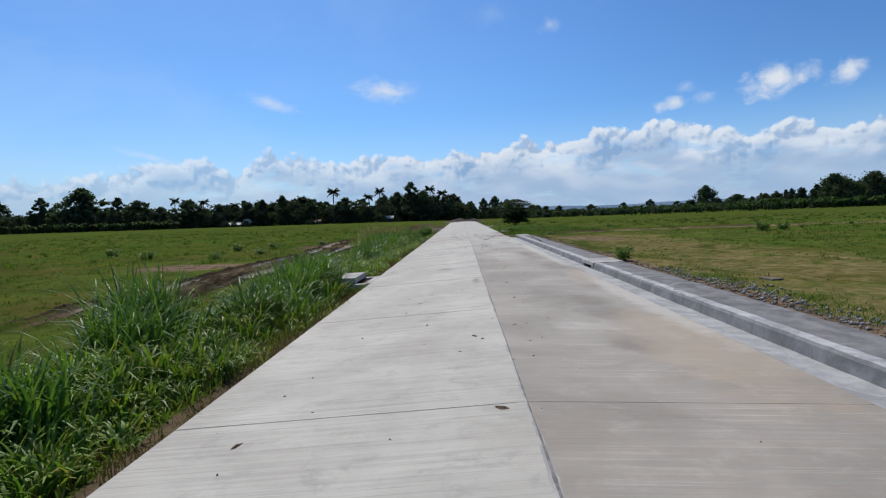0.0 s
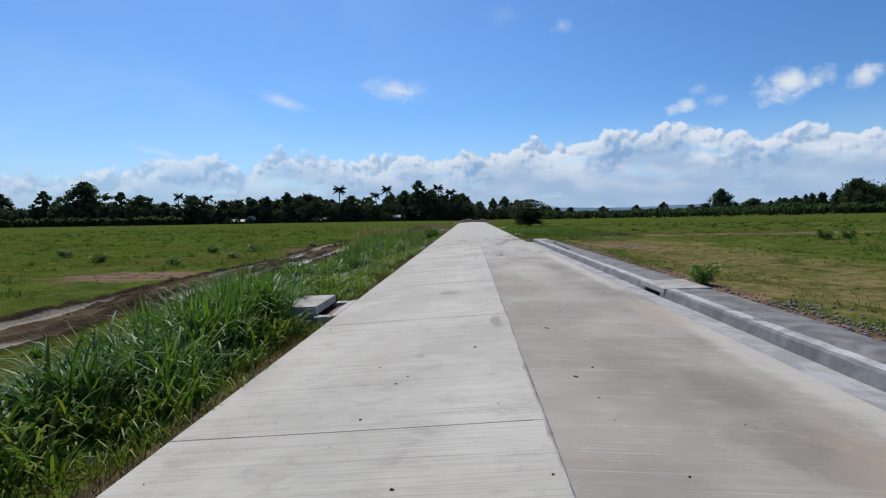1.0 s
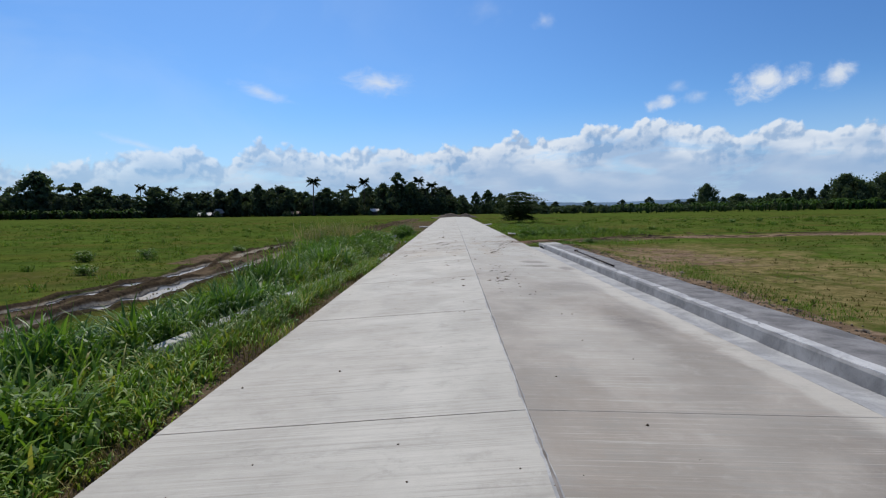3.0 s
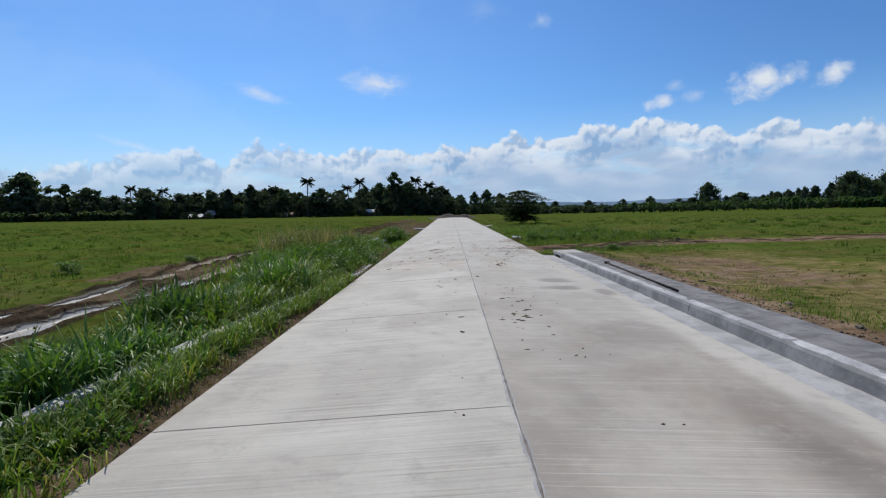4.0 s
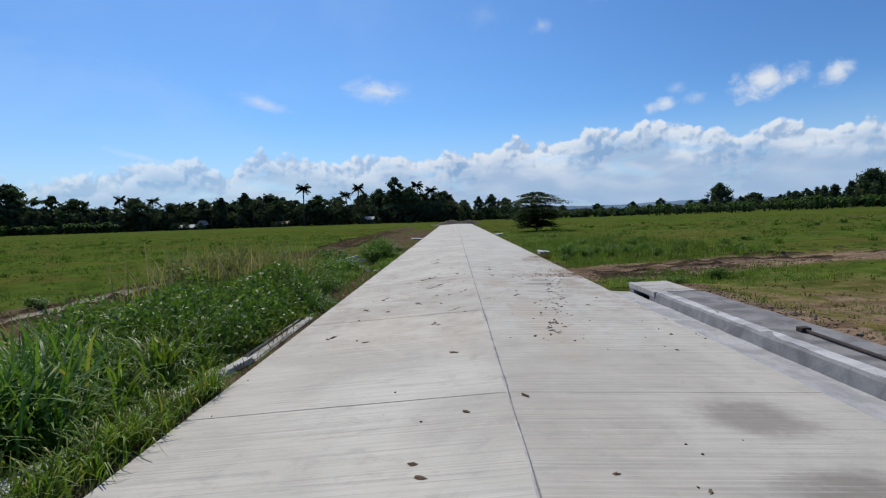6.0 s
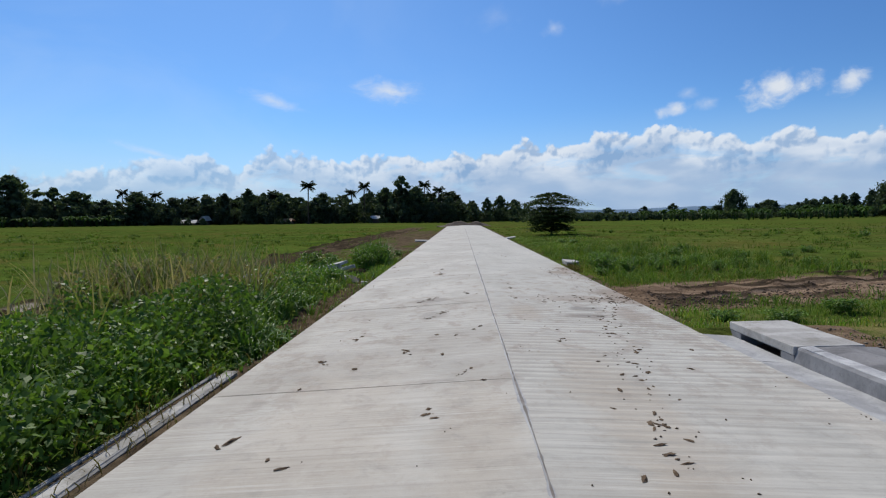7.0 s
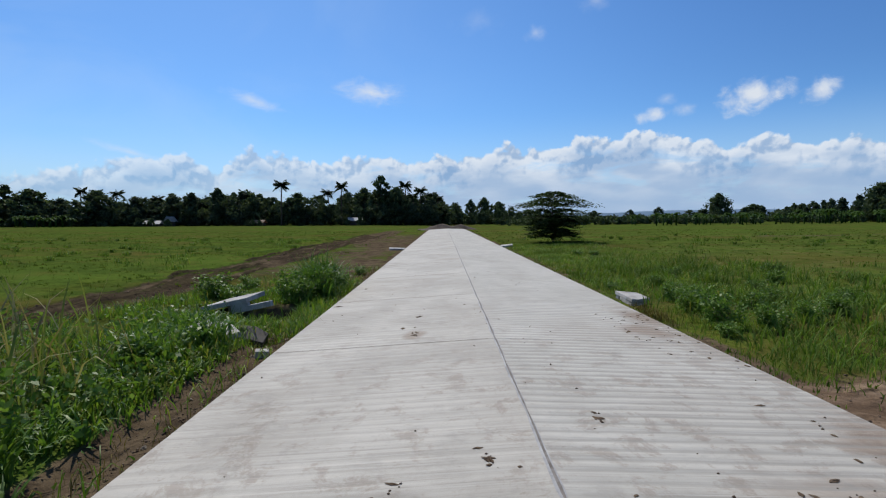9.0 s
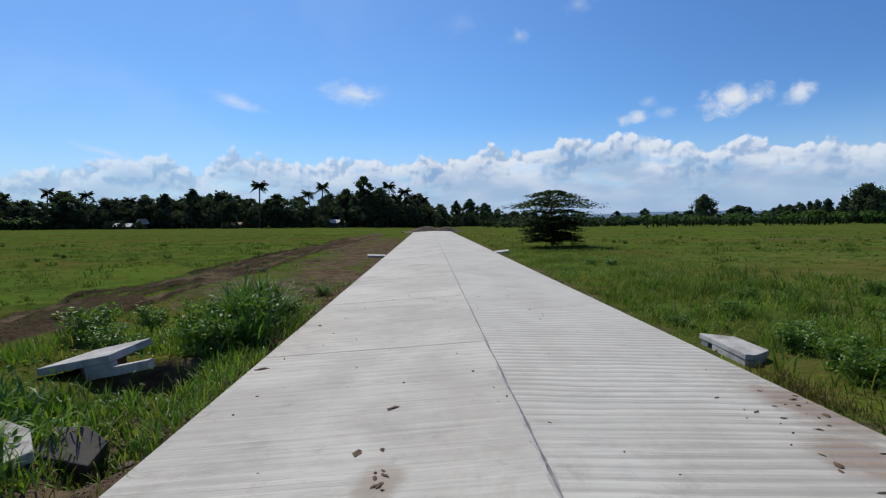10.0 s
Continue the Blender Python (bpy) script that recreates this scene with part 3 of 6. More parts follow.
def wheel_ruts(x, y):
    """Floors of the wheel ruts, and the ridges of pressed mud beside them, 0 to 1."""
    on = step(y, 8, 14) * step(y, 120, 100)
    t = track_x(y) + 0.10 * (vnoise(y * 0.9, y * 0 + 21) - 0.5)
    floor, edge = 0.0, 0.0
    for c, half in ((-0.95, 0.30), (0.62, 0.36)):
        floor = np.maximum(floor, step(np.abs(x - t - c), half + 0.10, half - 0.06))
        for side in (-1, 1):
            edge = np.maximum(edge, step(np.abs(x - t - c - side * (half + 0.14)), 0.16, 0.03))
    edge = np.maximum(edge, 0.8 * step(np.abs(x - t + 0.15), 0.14, 0.03))
    churned = step(y, 46, 52) * step(np.abs(x - t), 1.5, 0.9)
    return floor * on * (1 - 0.6 * churned), np.maximum(edge, churned * step(vnoise(x * 2.3 + 4, y * 0.8), 0.35, 0.6)) * on * (0.35 + 0.65 * step(vnoise(x * 0.8, y * 0.45 + 9), 0.2, 0.5))


def cross_y(x):
    """Plan line of the earth road that meets the concrete from the right."""
    return 42.4 + 0.16 * (x - 3) + 0.9 * np.sin(x * 0.09)


def cross_ruts(x, y):
    """Dark churned ridges along the earth road, 0 to 1."""
    d = y - cross_y(x) + 0.25 * (vnoise(x * 0.5, x * 0 + 17) - 0.5)
    near = step(np.abs(d + 0.85), 0.75, 0.25) * (0.25 + 0.75 * step(vnoise(x * 1.1 + 3, y * 1.6), 0.35, 0.6)) * step(x, 12, 7)
    lines = 0.0
    for c, w in ((0.15, 0.16), (0.75, 0.12), (1.25, 0.14), (1.9, 0.12)):
        lines = np.maximum(lines, step(np.abs(d - c - 0.2 * np.sin(x * 0.7 + c * 5)), w, 0.03) * step(vnoise(x * 0.6 + c * 9, x * 0 + 2), 0.3, 0.5))
    return np.maximum(near, lines) * step(x, 3.1, 3.9) * step(x, 40, 22)


# the road falls 2 % towards its left side
FALL = math.tan(radians(1.1))
TILT = Matrix.Rotation(-radians(1.1), 4, "Y")


def ground_z(x, y):
    x, y = np.asarray(x, float), np.asarray(y, float)
    dist = np.hypot(x, y)
    left = -0.24 + 0.12 * step(-x, 5.2, 7.5) - 0.10 * np.exp(-((x + 3.75) / 0.45) ** 2) * (step(y, 20, 18) + step(y, 37, 40) * step(y, 60, 45)) + 0.09 * np.exp(-((x + 3.7) / 0.8) ** 2) * step(y, 19, 22) * step(y, 38.5, 36.5)
    left = left + 0.10 * step(dist, 45, 190) * step(-x, 6, 30)
    left = left - 0.72 * np.exp(-(np.abs(x + 4.42) / 0.46) ** 4 - (np.abs(y - 50.15) / 0.46) ** 4) - 0.36 * np.exp(-((x + 3.70) / 0.24) ** 2 - ((y - 47.75) / 0.30) ** 2)
    rut, bank = wheel_ruts(x, y)
    left = left - 0.10 * rut + bank * (0.06 + 0.14 * (vnoise(x * 3.1, y * 2.2) - 0.35))
    kerb = step(y, 39.5, 38.55)
    right = (-0.22 - 0.03 * step(x, 3, 6)) * (1 - kerb) + (-0.07 - 0.14 * step(x, 4.4, 8)) * kerb
    churn = ridge(y, cross_y(x), 2.6) * step(x, 3.0, 3.8) * step(x, 60, 30)
    right = right - 0.05 * ridge(y, cross_y(x), 1.8) * step(x, 3.2, 4.5)
    right = right + churn * (0.07 * (vnoise(x * 0.45 + 5, y * 1.5) - 0.5) + 0.05 * (vnoise(x * 1.8, y * 3.0) - 0.5)) + cross_ruts(x, y) * (0.05 + 0.16 * (vnoise(x * 2.6, y * 3.5) - 0.4))
    bump = (vnoise(x * 0.45, y * 0.45) - 0.5) * 0.10 + (vnoise(x * 1.7 + 9, y * 1.7) - 0.5) * 0.05 + (vnoise(x * 5.1 + 9, y * 5.1) - 0.5) * 0.025
    off = np.where(x < 0, -3.05 - x, x - np.where(y < 38.75, 4.25, 2.9))
    lean = FALL * np.where(np.abs(x) < 9, x, np.sign(x) * 9 * step(np.abs(x), 60, 9)) * step(y, 170, 90)
    z = np.where(x < 0, left, right) + bump * step(off, 0.0, 0.6) + lean
    under = (x > -3.0) & (x < np.where(y < 38.7, 4.18, 2.82)) & (y < 123)
    return np.where(under, -0.42 + lean, z)


def grow(edges, far, rate):
    out = list(edges)
    d = out[-1] - out[-2]
    while out[-1] < far:
        d *= rate
        out.append(out[-1] + d)
    return out


def build_ground():
    xs = np.arange(0, 14.01, 0.2)
    xs = np.array(grow(xs, 4600, 1.16))
    xs = np.unique(np.concatenate([-xs, xs, np.arange(-10.3, -6.9, 0.066) + 0.013, np.arange(3.1, 9, 0.1) + 0.03, np.arange(-4.9, -3.4, 0.07) + 0.011, [-3.03, -2.97, 2.80, 2.86, 4.16, 4.22]]))
    ys = np.array(grow(np.arange(-6, 76.01, 0.26), 4600, 1.12))
    ys = np.unique(np.concatenate([ys, np.arange(47.2, 51.2, 0.08), np.arange(40.5, 46.0, 0.09)]))
    ys = np.concatenate([-np.array(grow([0.0, 1.0], 900, 1.35))[::-1][:-1] - 6.5, ys])
    gx, gy = np.meshgrid(xs, ys)
    z = ground_z(gx, gy)
    nx, ny = len(xs), len(ys)
    i = np.arange(nx * ny).reshape(ny, nx)
    faces = np.stack([i[:-1, :-1], i[:-1, 1:], i[1:, 1:], i[1:, :-1]], -1).reshape(-1, 4)
    ob = mesh_object("ground", np.stack([gx, gy, z], -1).reshape(-1, 3), faces, M_GROUND, None, "green grass field with bare earth tracks", True)
    tagged(ob, category="ground", kind="structure")
    x, y = gx.ravel(), gy.ravel()
    t = track_x(y)
    on = step(y, 8, 15) * step(y, 125, 100)
    dirt = np.maximum(ridge(x, t - 0.95, 0.55), ridge(x, t + 0.62, 0.6)) * on * (1.05 - 0.35 * step(y, 42, 50))
    dirt = np.maximum(dirt, ridge(x, t - 0.15, 1.7) * on * (0.45 + 0.4 * vnoise(x * 1.4, y * 0.4)) * step(y, 50, 44))
    dirt = np.maximum(dirt, ridge(x, -8.0, 2.4) * step(y, 72, 82) * step(y, 150, 105) * 0.75)
    dirt = np.maximum(dirt, ridge(x, -10.5, 1.6) * ridge(y, 37.5, 5) * 0.8)
    dirt = np.maximum(dirt, np.exp(-((x + 12.3) / 3.2) ** 2 - ((y - 23.6) / 2.1) ** 2) * 0.9)
    dirt = np.maximum(dirt, ridge(x, -8.5, 1.15) * step(y, 46, 51) * step(y, 130, 100) * (0.22 + 0.6 * vnoise(x * 0.9, y * 0.22)))
    dirt = np.maximum(dirt, ridge(x, -3.45, 0.85) * step(y, 39, 42) * (0.25 + 0.7 * step(y, 50, 47)) * step(y, 62, 54))
    dirt = np.maximum(dirt, ridge(x, -3.15, 0.5) * (0.6 + 0.35 * vnoise(y * 0.5, y * 0)))
    dirt = np.maximum(dirt, ridge(x, 3.0, 0.45) * step(y, 38, 40) * (0.35 + 0.5 * vnoise(y * 0.4, y * 0 + 2)))
    dirt = np.maximum(dirt, ridge(x, -5.2, 3.4) * step(y, 51, 57) * step(y, 130, 95) * (0.42 + 0.34 * vnoise(x * 0.8 + 2, y * 0.5)))
    dirt = np.maximum(dirt, np.exp(-((x + 3.9) / 0.9) ** 2 - ((y - 48.2) / 1.4) ** 2) * 0.8)
    dirt = np.maximum(dirt, np.exp(-((x + 4.4) / 0.7) ** 2 - ((y - 50.2) / 0.8) ** 2))
    dirt = np.maximum(dirt, ridge(y, cross_y(x), 2.7 - 0.9 * step(x, 6, 14)) * step(x, 2.6, 3.2) * step(x, 90, 40) * 0.98)
    dirt = np.maximum(dirt, ridge(x, 6.8, 3.2) * ridge(y, 33.5, 7.0) * 0.55)
    dirt = np.maximum(dirt, ridge(x, 4.45, 0.6) * step(y, 41, 39) * 0.75)
    dirt = np.maximum(dirt, ridge(y, 78 + 0.35 * x, 2.6) * step(x, 20, 30) * 0.55)
    dry = ridge(x, 7.5, 6.0) * step(y, 44, 36) * (0.75 + 0.5 * vnoise(x * 0.3, y * 0.3))
    dry = np.maximum(dry, ridge(y, cross_y(x), 2.9) * step(x, 2.6, 3.2))
    dry = np.maximum(dry, ridge(x, 6.8, 3.6) * ridge(y, 33.5, 8))
    dry = np.maximum(dry, 0.40 * step(x, 4, 8) * step(np.hypot(x, y), 140, 80) * vnoise(x * 0.12 + 3, y * 0.12))
    dry = np.maximum(dry, 0.55 * ridge(x, -12, 5) * ridge(y, 30, 16) * vnoise(x * 0.25, y * 0.25 + 8))
    dry = np.maximum(dry, 0.8 * np.exp(-((x + 12.3) / 3.6) ** 2 - ((y - 23.6) / 2.4) ** 2))
    floor, edge = wheel_ruts(x, y)
    edge = np.where(x > 2, cross_ruts(x, y), edge)
    silt = floor * step(y, 50, 40) * step(y, 9, 17) * (0.30 + 0.70 * step(vnoise(x * 0.9 + 6, y * 0.4), 0.25, 0.6))
    wet = np.maximum(0.75 * floor * step(y, 22, 26) * step(y, 38, 34), 0)
    lush = 0.9 * step(x, 8, 14) * (0.6 + 0.4 * vnoise(x * 0.08, y * 0.06)) + step(-x, 2, 8) * 0.5 * step(y, 20, 60) + step(-x, 10, 25) * 0.5 * vnoise(x * 0.03, y * 0.05)
    for key, values in (("dirt", dirt), ("dry", dry), ("wet", wet), ("lush", lush), ("silt", silt), ("ridges", edge)):
        ob.data.attributes.new(key, "FLOAT", "POINT").data.foreach_set("value", np.clip(values, 0, 1).astype(np.float32))
    return ob


def blades(name, x, y, height, width, mat, rng, label, bend=0.5, simple_blade=False, z=None, category="grass"):
    """Grass: curved blades standing on the ground, joined as one growth."""
    n = len(x)
    z = ground_z(x, y) - 0.015 if z is None else z
    a = rng.uniform(0, 2 * np.pi, n)
    lean = rng.uniform(0.12, 1.0, n) * bend * height
    dx, dy = np.cos(a) * lean, np.sin(a) * lean
    b = rng.uniform(0, 2 * np.pi, n)
    wx, wy = np.cos(b) * width / 2, np.sin(b) * width / 2
    base = np.stack([x, y, z], -1)
    side = np.stack([wx, wy, np.zeros(n)], -1)
    tip = base + np.stack([dx, dy, height * np.sqrt(np.clip(1 - (lean / height) ** 2 * 0.6, 0.1, 1))], -1)
    if simple_blade:
        v = np.stack([base - side, base + side, tip], 1).reshape(-1, 3)
        f = np.arange(n * 3).reshape(-1, 3)
        ob = mesh_object(name, v, f, mat)
    else:
        m1 = base + np.stack([dx * 0.22, dy * 0.22, height * 0.50], -1)
        m2 = base + np.stack([dx * 0.62, dy * 0.62, height * 0.86], -1)
        tip = tip - np.stack([-dx * 0.15, -dy * 0.15, lean * 0.30], -1)
        v = np.stack([base - side * 0.6, base + side * 0.6, m1 - side, m1 + side, m2 - side * 0.7, m2 + side * 0.7, tip], 1).reshape(-1, 3)
        k = np.arange(n)[:, None] * 7
        quads = np.concatenate([k + [[0, 1, 3, 2]], k + [[2, 3, 5, 4]]])
        ob = mesh_object(name, v, [quads, k + [[4, 5, 6]]], mat)
    return tagged(ob, label, category, kind="stuff")


def arching(name, x, y, length, width, mat, rng, label, droop=(0.7, 2.4), lean=None, category="grass"):
    """Long grass leaves that rise from tussocks, bend over and droop at the tip, joined as one growth."""
    n = len(x)
    a = rng.uniform(0, 2 * np.pi, n) if lean is None else lean
    out, side = np.stack([np.cos(a), np.sin(a)], -1), np.stack([-np.sin(a), np.cos(a)], -1)
    rise = rng.uniform(1.05, 1.52, n)
    bend = rng.uniform(droop[0], droop[1], n)
    p = np.stack([x, y, ground_z(x, y) - 0.02], -1)
    rows = []
    for k, w in enumerate((0.55, 1.0, 0.95, 0.65, 0.08)):
        s = side * (width * w / 2)[:, None]
        s = np.concatenate([s, np.zeros((n, 1))], -1)
        rows += [p - s, p + s]
        ang = rise - bend * (k / 4) ** 1.3
        stride = length / 4
        p = p + np.concatenate([out * (np.cos(ang) * stride)[:, None], (np.sin(ang) * stride)[:, None]], -1)
    v = np.stack(rows, 1).reshape(-1, 3)
    q = np.arange(n)[:, None] * 10
    f = np.concatenate([q + [[2 * k, 2 * k + 1, 2 * k + 3, 2 * k + 2]] for k in range(4)])
    return tagged(mesh_object(name, v, f, mat), label, category, kind="stuff")


def leaf_quads(centres, size, rng, up=0.0, aspect=0.55):
    """Verts and faces of folded leaves about given centres. up: 0 turned anyhow, 1 lying flat."""
    n = len(centres)
    nrm = rng.normal(size=(n, 3))
    nrm /= np.linalg.norm(nrm, axis=1)[:, None]
    nrm = nrm * (1 - up) + np.array([0, 0, 1.0]) * up
    nrm /= np.linalg.norm(nrm, axis=1)[:, None] + 1e-9
    t = np.cross(nrm, rng.normal(size=(n, 3)))
    t /= np.linalg.norm(t, axis=1)[:, None] + 1e-9
    s = np.cross(nrm, t)
    size = np.broadcast_to(np.asarray(size, float), (n,))[:, None]
    v = np.stack([centres - t * size / 2, centres + s * size * aspect / 2 + nrm * size * 0.08, centres + t * size / 2, centres - s * size * aspect / 2 + nrm * size * 0.08], 1)
    return v.reshape(-1, 3), np.arange(n * 4).reshape(-1, 4)


def crown_points(lumps, count, rng):
    """Points in the outer shells of lumps (centre, radius, flatness)."""
    out = []
    for c, r, flat in lumps:
        d = rng.normal(size=(count, 3))
        d /= np.linalg.norm(d, axis=1)[:, None]
        rad = r * np.abs(rng.normal(0.62, 0.30, count))
        out.append(np.asarray(c) + d * rad[:, None] * np.array([1, 1, flat]))
    return np.concatenate(out)


def broad_tree(seed, mat, label, height=10.0, width=8.0, low=0.12, leaves=64, leaf=0.6, lumps=44, airy=0.0):
    """A broad-leaved tree: forked tapered trunk, limbs, and a crown of many leaf clumps."""
    rng = np.random.default_rng(seed)
    r = random.Random(seed)
    t = thing("tree", Matrix(), label, "tree")
    bm = bmesh.new()
    fork = height * 0.32
    tube(bm, [(0, 0, -0.3), (r.uniform(-.1, .1), 0, fork * 0.5), (r.uniform(-.2, .2), r.uniform(-.2, .2), fork)], [height * 0.028, height * 0.022, height * 0.018])
    cl = []
    for i in range(lumps):
        f = (i + 0.5) / lumps
        zc = height * (low + (0.93 - low) * f)
        prof = math.sin(math.pi * min(1.0, 0.22 + 0.80 * f)) ** 0.7
        rad = width / 2 * prof * r.uniform(0.15, 0.88)
        a = i * 2.4 + r.uniform(-.4, .4)
        c = (math.cos(a) * rad, math.sin(a) * rad, zc)
        rr = width * r.uniform(0.09, 0.19) * (1 - 0.3 * f) * (1 - airy * 0.25)
        cl.append((c, rr, r.uniform(0.6, 0.95)))
        if i % 3 == 0:
            tube(bm, [(0, 0, fork * r.uniform(0.7, 1.0)), (c[0] * 0.5, c[1] * 0.5, (fork + zc) / 2), c], [height * 0.011, height * 0.008, height * 0.003], 5)
    part("trunk", bm, M_BARK, t, "", True)
    pts = crown_points(cl, leaves, rng)
    inner = crown_points([(c, r0 * 0.62, fl) for c, r0, fl in cl], max(6, leaves // 4), rng)
    size = np.concatenate([rng.uniform(0.6, 1.3, len(pts)) * leaf, rng.uniform(1.2, 2.0, len(inner)) * leaf])
    v, f = leaf_quads(np.concatenate([pts, inner]), size, rng, 0.25, 0.75)
    mesh_object("crown", v, f, mat, t)
    return t


def palm_tree(seed, height, label):
    rng = np.random.default_rng(seed)
    r = random.Random(seed)
    t = thing("coconut_palm", Matrix(), label, "palm tree")
    bm = bmesh.new()
    lean = r.uniform(-0.08, 0.08)
    pts = [(lean * height * (i / 6) ** 2, 0, height * 0.86 * i / 6) for i in range(7)]
    pts[0] = (0, 0, -0.3)
    tube(bm, pts, [0.24, 0.19, 0.17, 0.16, 0.15, 0.14, 0.13])
    part("trunk", bm, M_BARK, t, "", True)
    head = np.array(pts[-1])
    vs, fs, k = [], [], 0
    for i in range(26):
        a = i * 2.4 + r.uniform(-.2, .2)
        rise = r.uniform(-0.75, 1.25)
        length = r.uniform(1.6, 2.4)
        d = np.array([math.cos(a), math.sin(a), 0])
        side = np.array([-math.sin(a), math.cos(a), 0])
        for j in range(15):
            s = (j + 1.2) / 16
            p = head + d * length * s * math.cos(rise * 0.6) + np.array([0, 0, length * (s * math.sin(rise) - 0.42 * s * s)])
            l = 0.75 * math.sin(math.pi * min(1, s * 0.9 + 0.12)) + 0.12
            for sg in (-1, 1):
                e = p + side * sg * l * 0.75 + d * l * 0.45 - np.array([0, 0, l * r.uniform(0.25, 0.6)])
                w = d * 0.13
                vs += [p - w, p + w, e + w * 0.4, e - w * 0.4]
                fs.append((k, k + 1, k + 2, k + 3))
                k += 4
    mesh_object("crown", np.array(vs), np.array(fs), G_PALM, t)
    return t


def banana_plant(seed, label):
    r = random.Random(seed)
    t = thing("banana_plant", Matrix(), label, "banana plant", "banana grove")
    bm = bmesh.new()
    tube(bm, [(0, 0, -0.2), (0.03, 0, 1.0), (0.05, 0.03, 1.9)], [0.14, 0.11, 0.07], 6)
    part("stem", bm, G_BANANA, t, "", True)
    vs, fs, k = [], [], 0
    for i in range(9):
        a, rise, length, wide = i * 2.4 + r.uniform(-.3, .3), r.uniform(0.5, 1.25), r.uniform(1.5, 2.2), r.uniform(0.25, 0.36)
        d, side = np.array([math.cos(a), math.sin(a), 0]), np.array([-math.sin(a), math.cos(a), 0])
        first = k
        for j in range(7):
            s = j / 6
            p = np.array([0.05, 0.03, 1.85]) + d * length * s * math.cos(rise) + np.array([0, 0, length * (s * math.sin(rise) - 0.75 * s * s)])
            w = wide * math.sin(math.pi * (0.08 + 0.9 * s)) ** 0.6
            vs += [p - side * w + np.array([0, 0, w * 0.25]), p, p + side * w + np.array([0, 0, w * 0.25])]
            if j:
                q = first + 3 * j
                fs += [(q - 3, q - 2, q + 1, q), (q - 2, q - 1, q + 2, q + 1)]
            k += 3
    mesh_object("foliage", np.array(vs), np.array(fs), G_BANANA, t)
    return t


def weed_bush(seed, mat, label, height, width, leaves, leaf, name="weed_bush", category="bush", flat=0.45):
    """A low leafy plant: branching stems and folded leaves."""
    rng = np.random.default_rng(seed)
    r = random.Random(seed)
    t = thing(name, Matrix(), label, category)
    ends = []
    for i in range(9):
        a, s = i * 2.4, r.uniform(0.3, 0.95)
        e = (math.cos(a) * width / 2 * s, math.sin(a) * width / 2 * s, height * (1.0 - 0.45 * s * s) * r.uniform(0.75, 1.0))
        part("stem", tube(bmesh.new(), [(0, 0, -0.05), (e[0] * 0.4, e[1] * 0.4, e[2] * 0.55), e], [0.008 + 0.006 * height, 0.006 + 0.004 * height, 0.003], 4), M_TWIG, t)
        ends.append(e)
    lumps = [((e[0] * f, e[1] * f, e[2] * g), width * 0.20, 0.9) for e in ends for f, g in ((1.0, 0.94), (0.75, 0.62), (0.6, 0.32))]
    pts = crown_points(lumps, max(4, leaves // len(lumps)), rng)
    pts[:, 2] = np.maximum(pts[:, 2], 0.02)
    v, f = leaf_quads(pts, rng.uniform(0.6, 1.3, len(pts)) * leaf, rng, flat, 0.55)
    mesh_object("foliage", v, f, mat, t)
    return t


def put(master, x, y, scale=1.0, turn=0.0, used=[], z=None, tall=1.0):
    """Sets the built thing itself first, then copies of it, on the ground."""
    zz = float(ground_z(x, y)) if z is None else z
    m = pose(x, y, zz, 0, 0, turn) @ Matrix.Diagonal((scale, scale, scale * tall, 1))
    if master.name not in used:
        used.append(master.name)
        master.matrix_basis = m
        return master
    ob = copy_thing(master, m)
    ob.matrix_basis = m
    return ob


# ---- ground, road, kerbs ----
build_ground()

road = tagged(new("road"), "two-lane pale concrete road with raked surface", "road", kind="structure")
road.matrix_basis = TILT
SLAB = 4.55


def road_slab(x0, z0, x1, z1, mat, long=1):
    """One cast bay of a lane, 20 cm thick, with rounded arrises."""
    g, r = 0.0015, 0.004
    lo, hi = x0 + g, x1 - g
    bm = bmesh.new()
    prof = [(lo, z0 - 0.22), (lo, z0 - r), (lo + r, z0), (hi - r, z1), (hi, z1 - r), (hi, z1 - 0.22)]
    rings = [[bm.verts.new((x, y, z - (r if k in (0, 3) and i in (2, 3) else 0))) for i, (x, z) in enumerate(prof)]
             for k, y in enumerate((g, g + r, SLAB * long - g - r, SLAB * long - g))]
    for a, b in zip(rings, rings[1:]):
        for i in range(6):
            bm.faces.new((a[i], a[(i + 1) % 6], b[(i + 1) % 6], b[i]))
    bm.faces.new(rings[0])
    bm.faces.new(rings[-1][::-1])
    return part("slab", bm, mat, road)


LEFT_X, LEFT_Z, RIGHT_X, RIGHT_Z = -3.05, -0.135, 2.87, -0.14
# bay ends of the left lane: a cast bay is 4.3 to 4.9 m long
BAYS = [-8.35, -3.8, 0.75, 5.3, 9.85, 14.4, 18.9, 23.3, 27.65, 32.0, 36.3, 41.1, 46.0, 50.4]
while len(BAYS) < 31:
    BAYS.append(BAYS[-1] + SLAB)
first_y, ROAD_END = BAYS[0], BAYS[-1]


def lay(src, y0, y1, long, made=[]):
    """Sets the built bay itself first, then further bays on the same mesh."""
    o = new("slab", src.data) if src.name in made else src
    made.append(src.name)
    o.parent = road
    o.location.y, o.scale.y = y0, (y1 - y0) / (SLAB * long)


left_slab = road_slab(LEFT_X, LEFT_Z, 0.0, 0.0, M_LEFT)
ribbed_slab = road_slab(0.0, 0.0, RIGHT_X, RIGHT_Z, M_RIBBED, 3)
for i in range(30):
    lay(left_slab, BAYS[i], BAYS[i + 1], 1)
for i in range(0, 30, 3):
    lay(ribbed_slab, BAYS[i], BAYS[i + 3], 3)


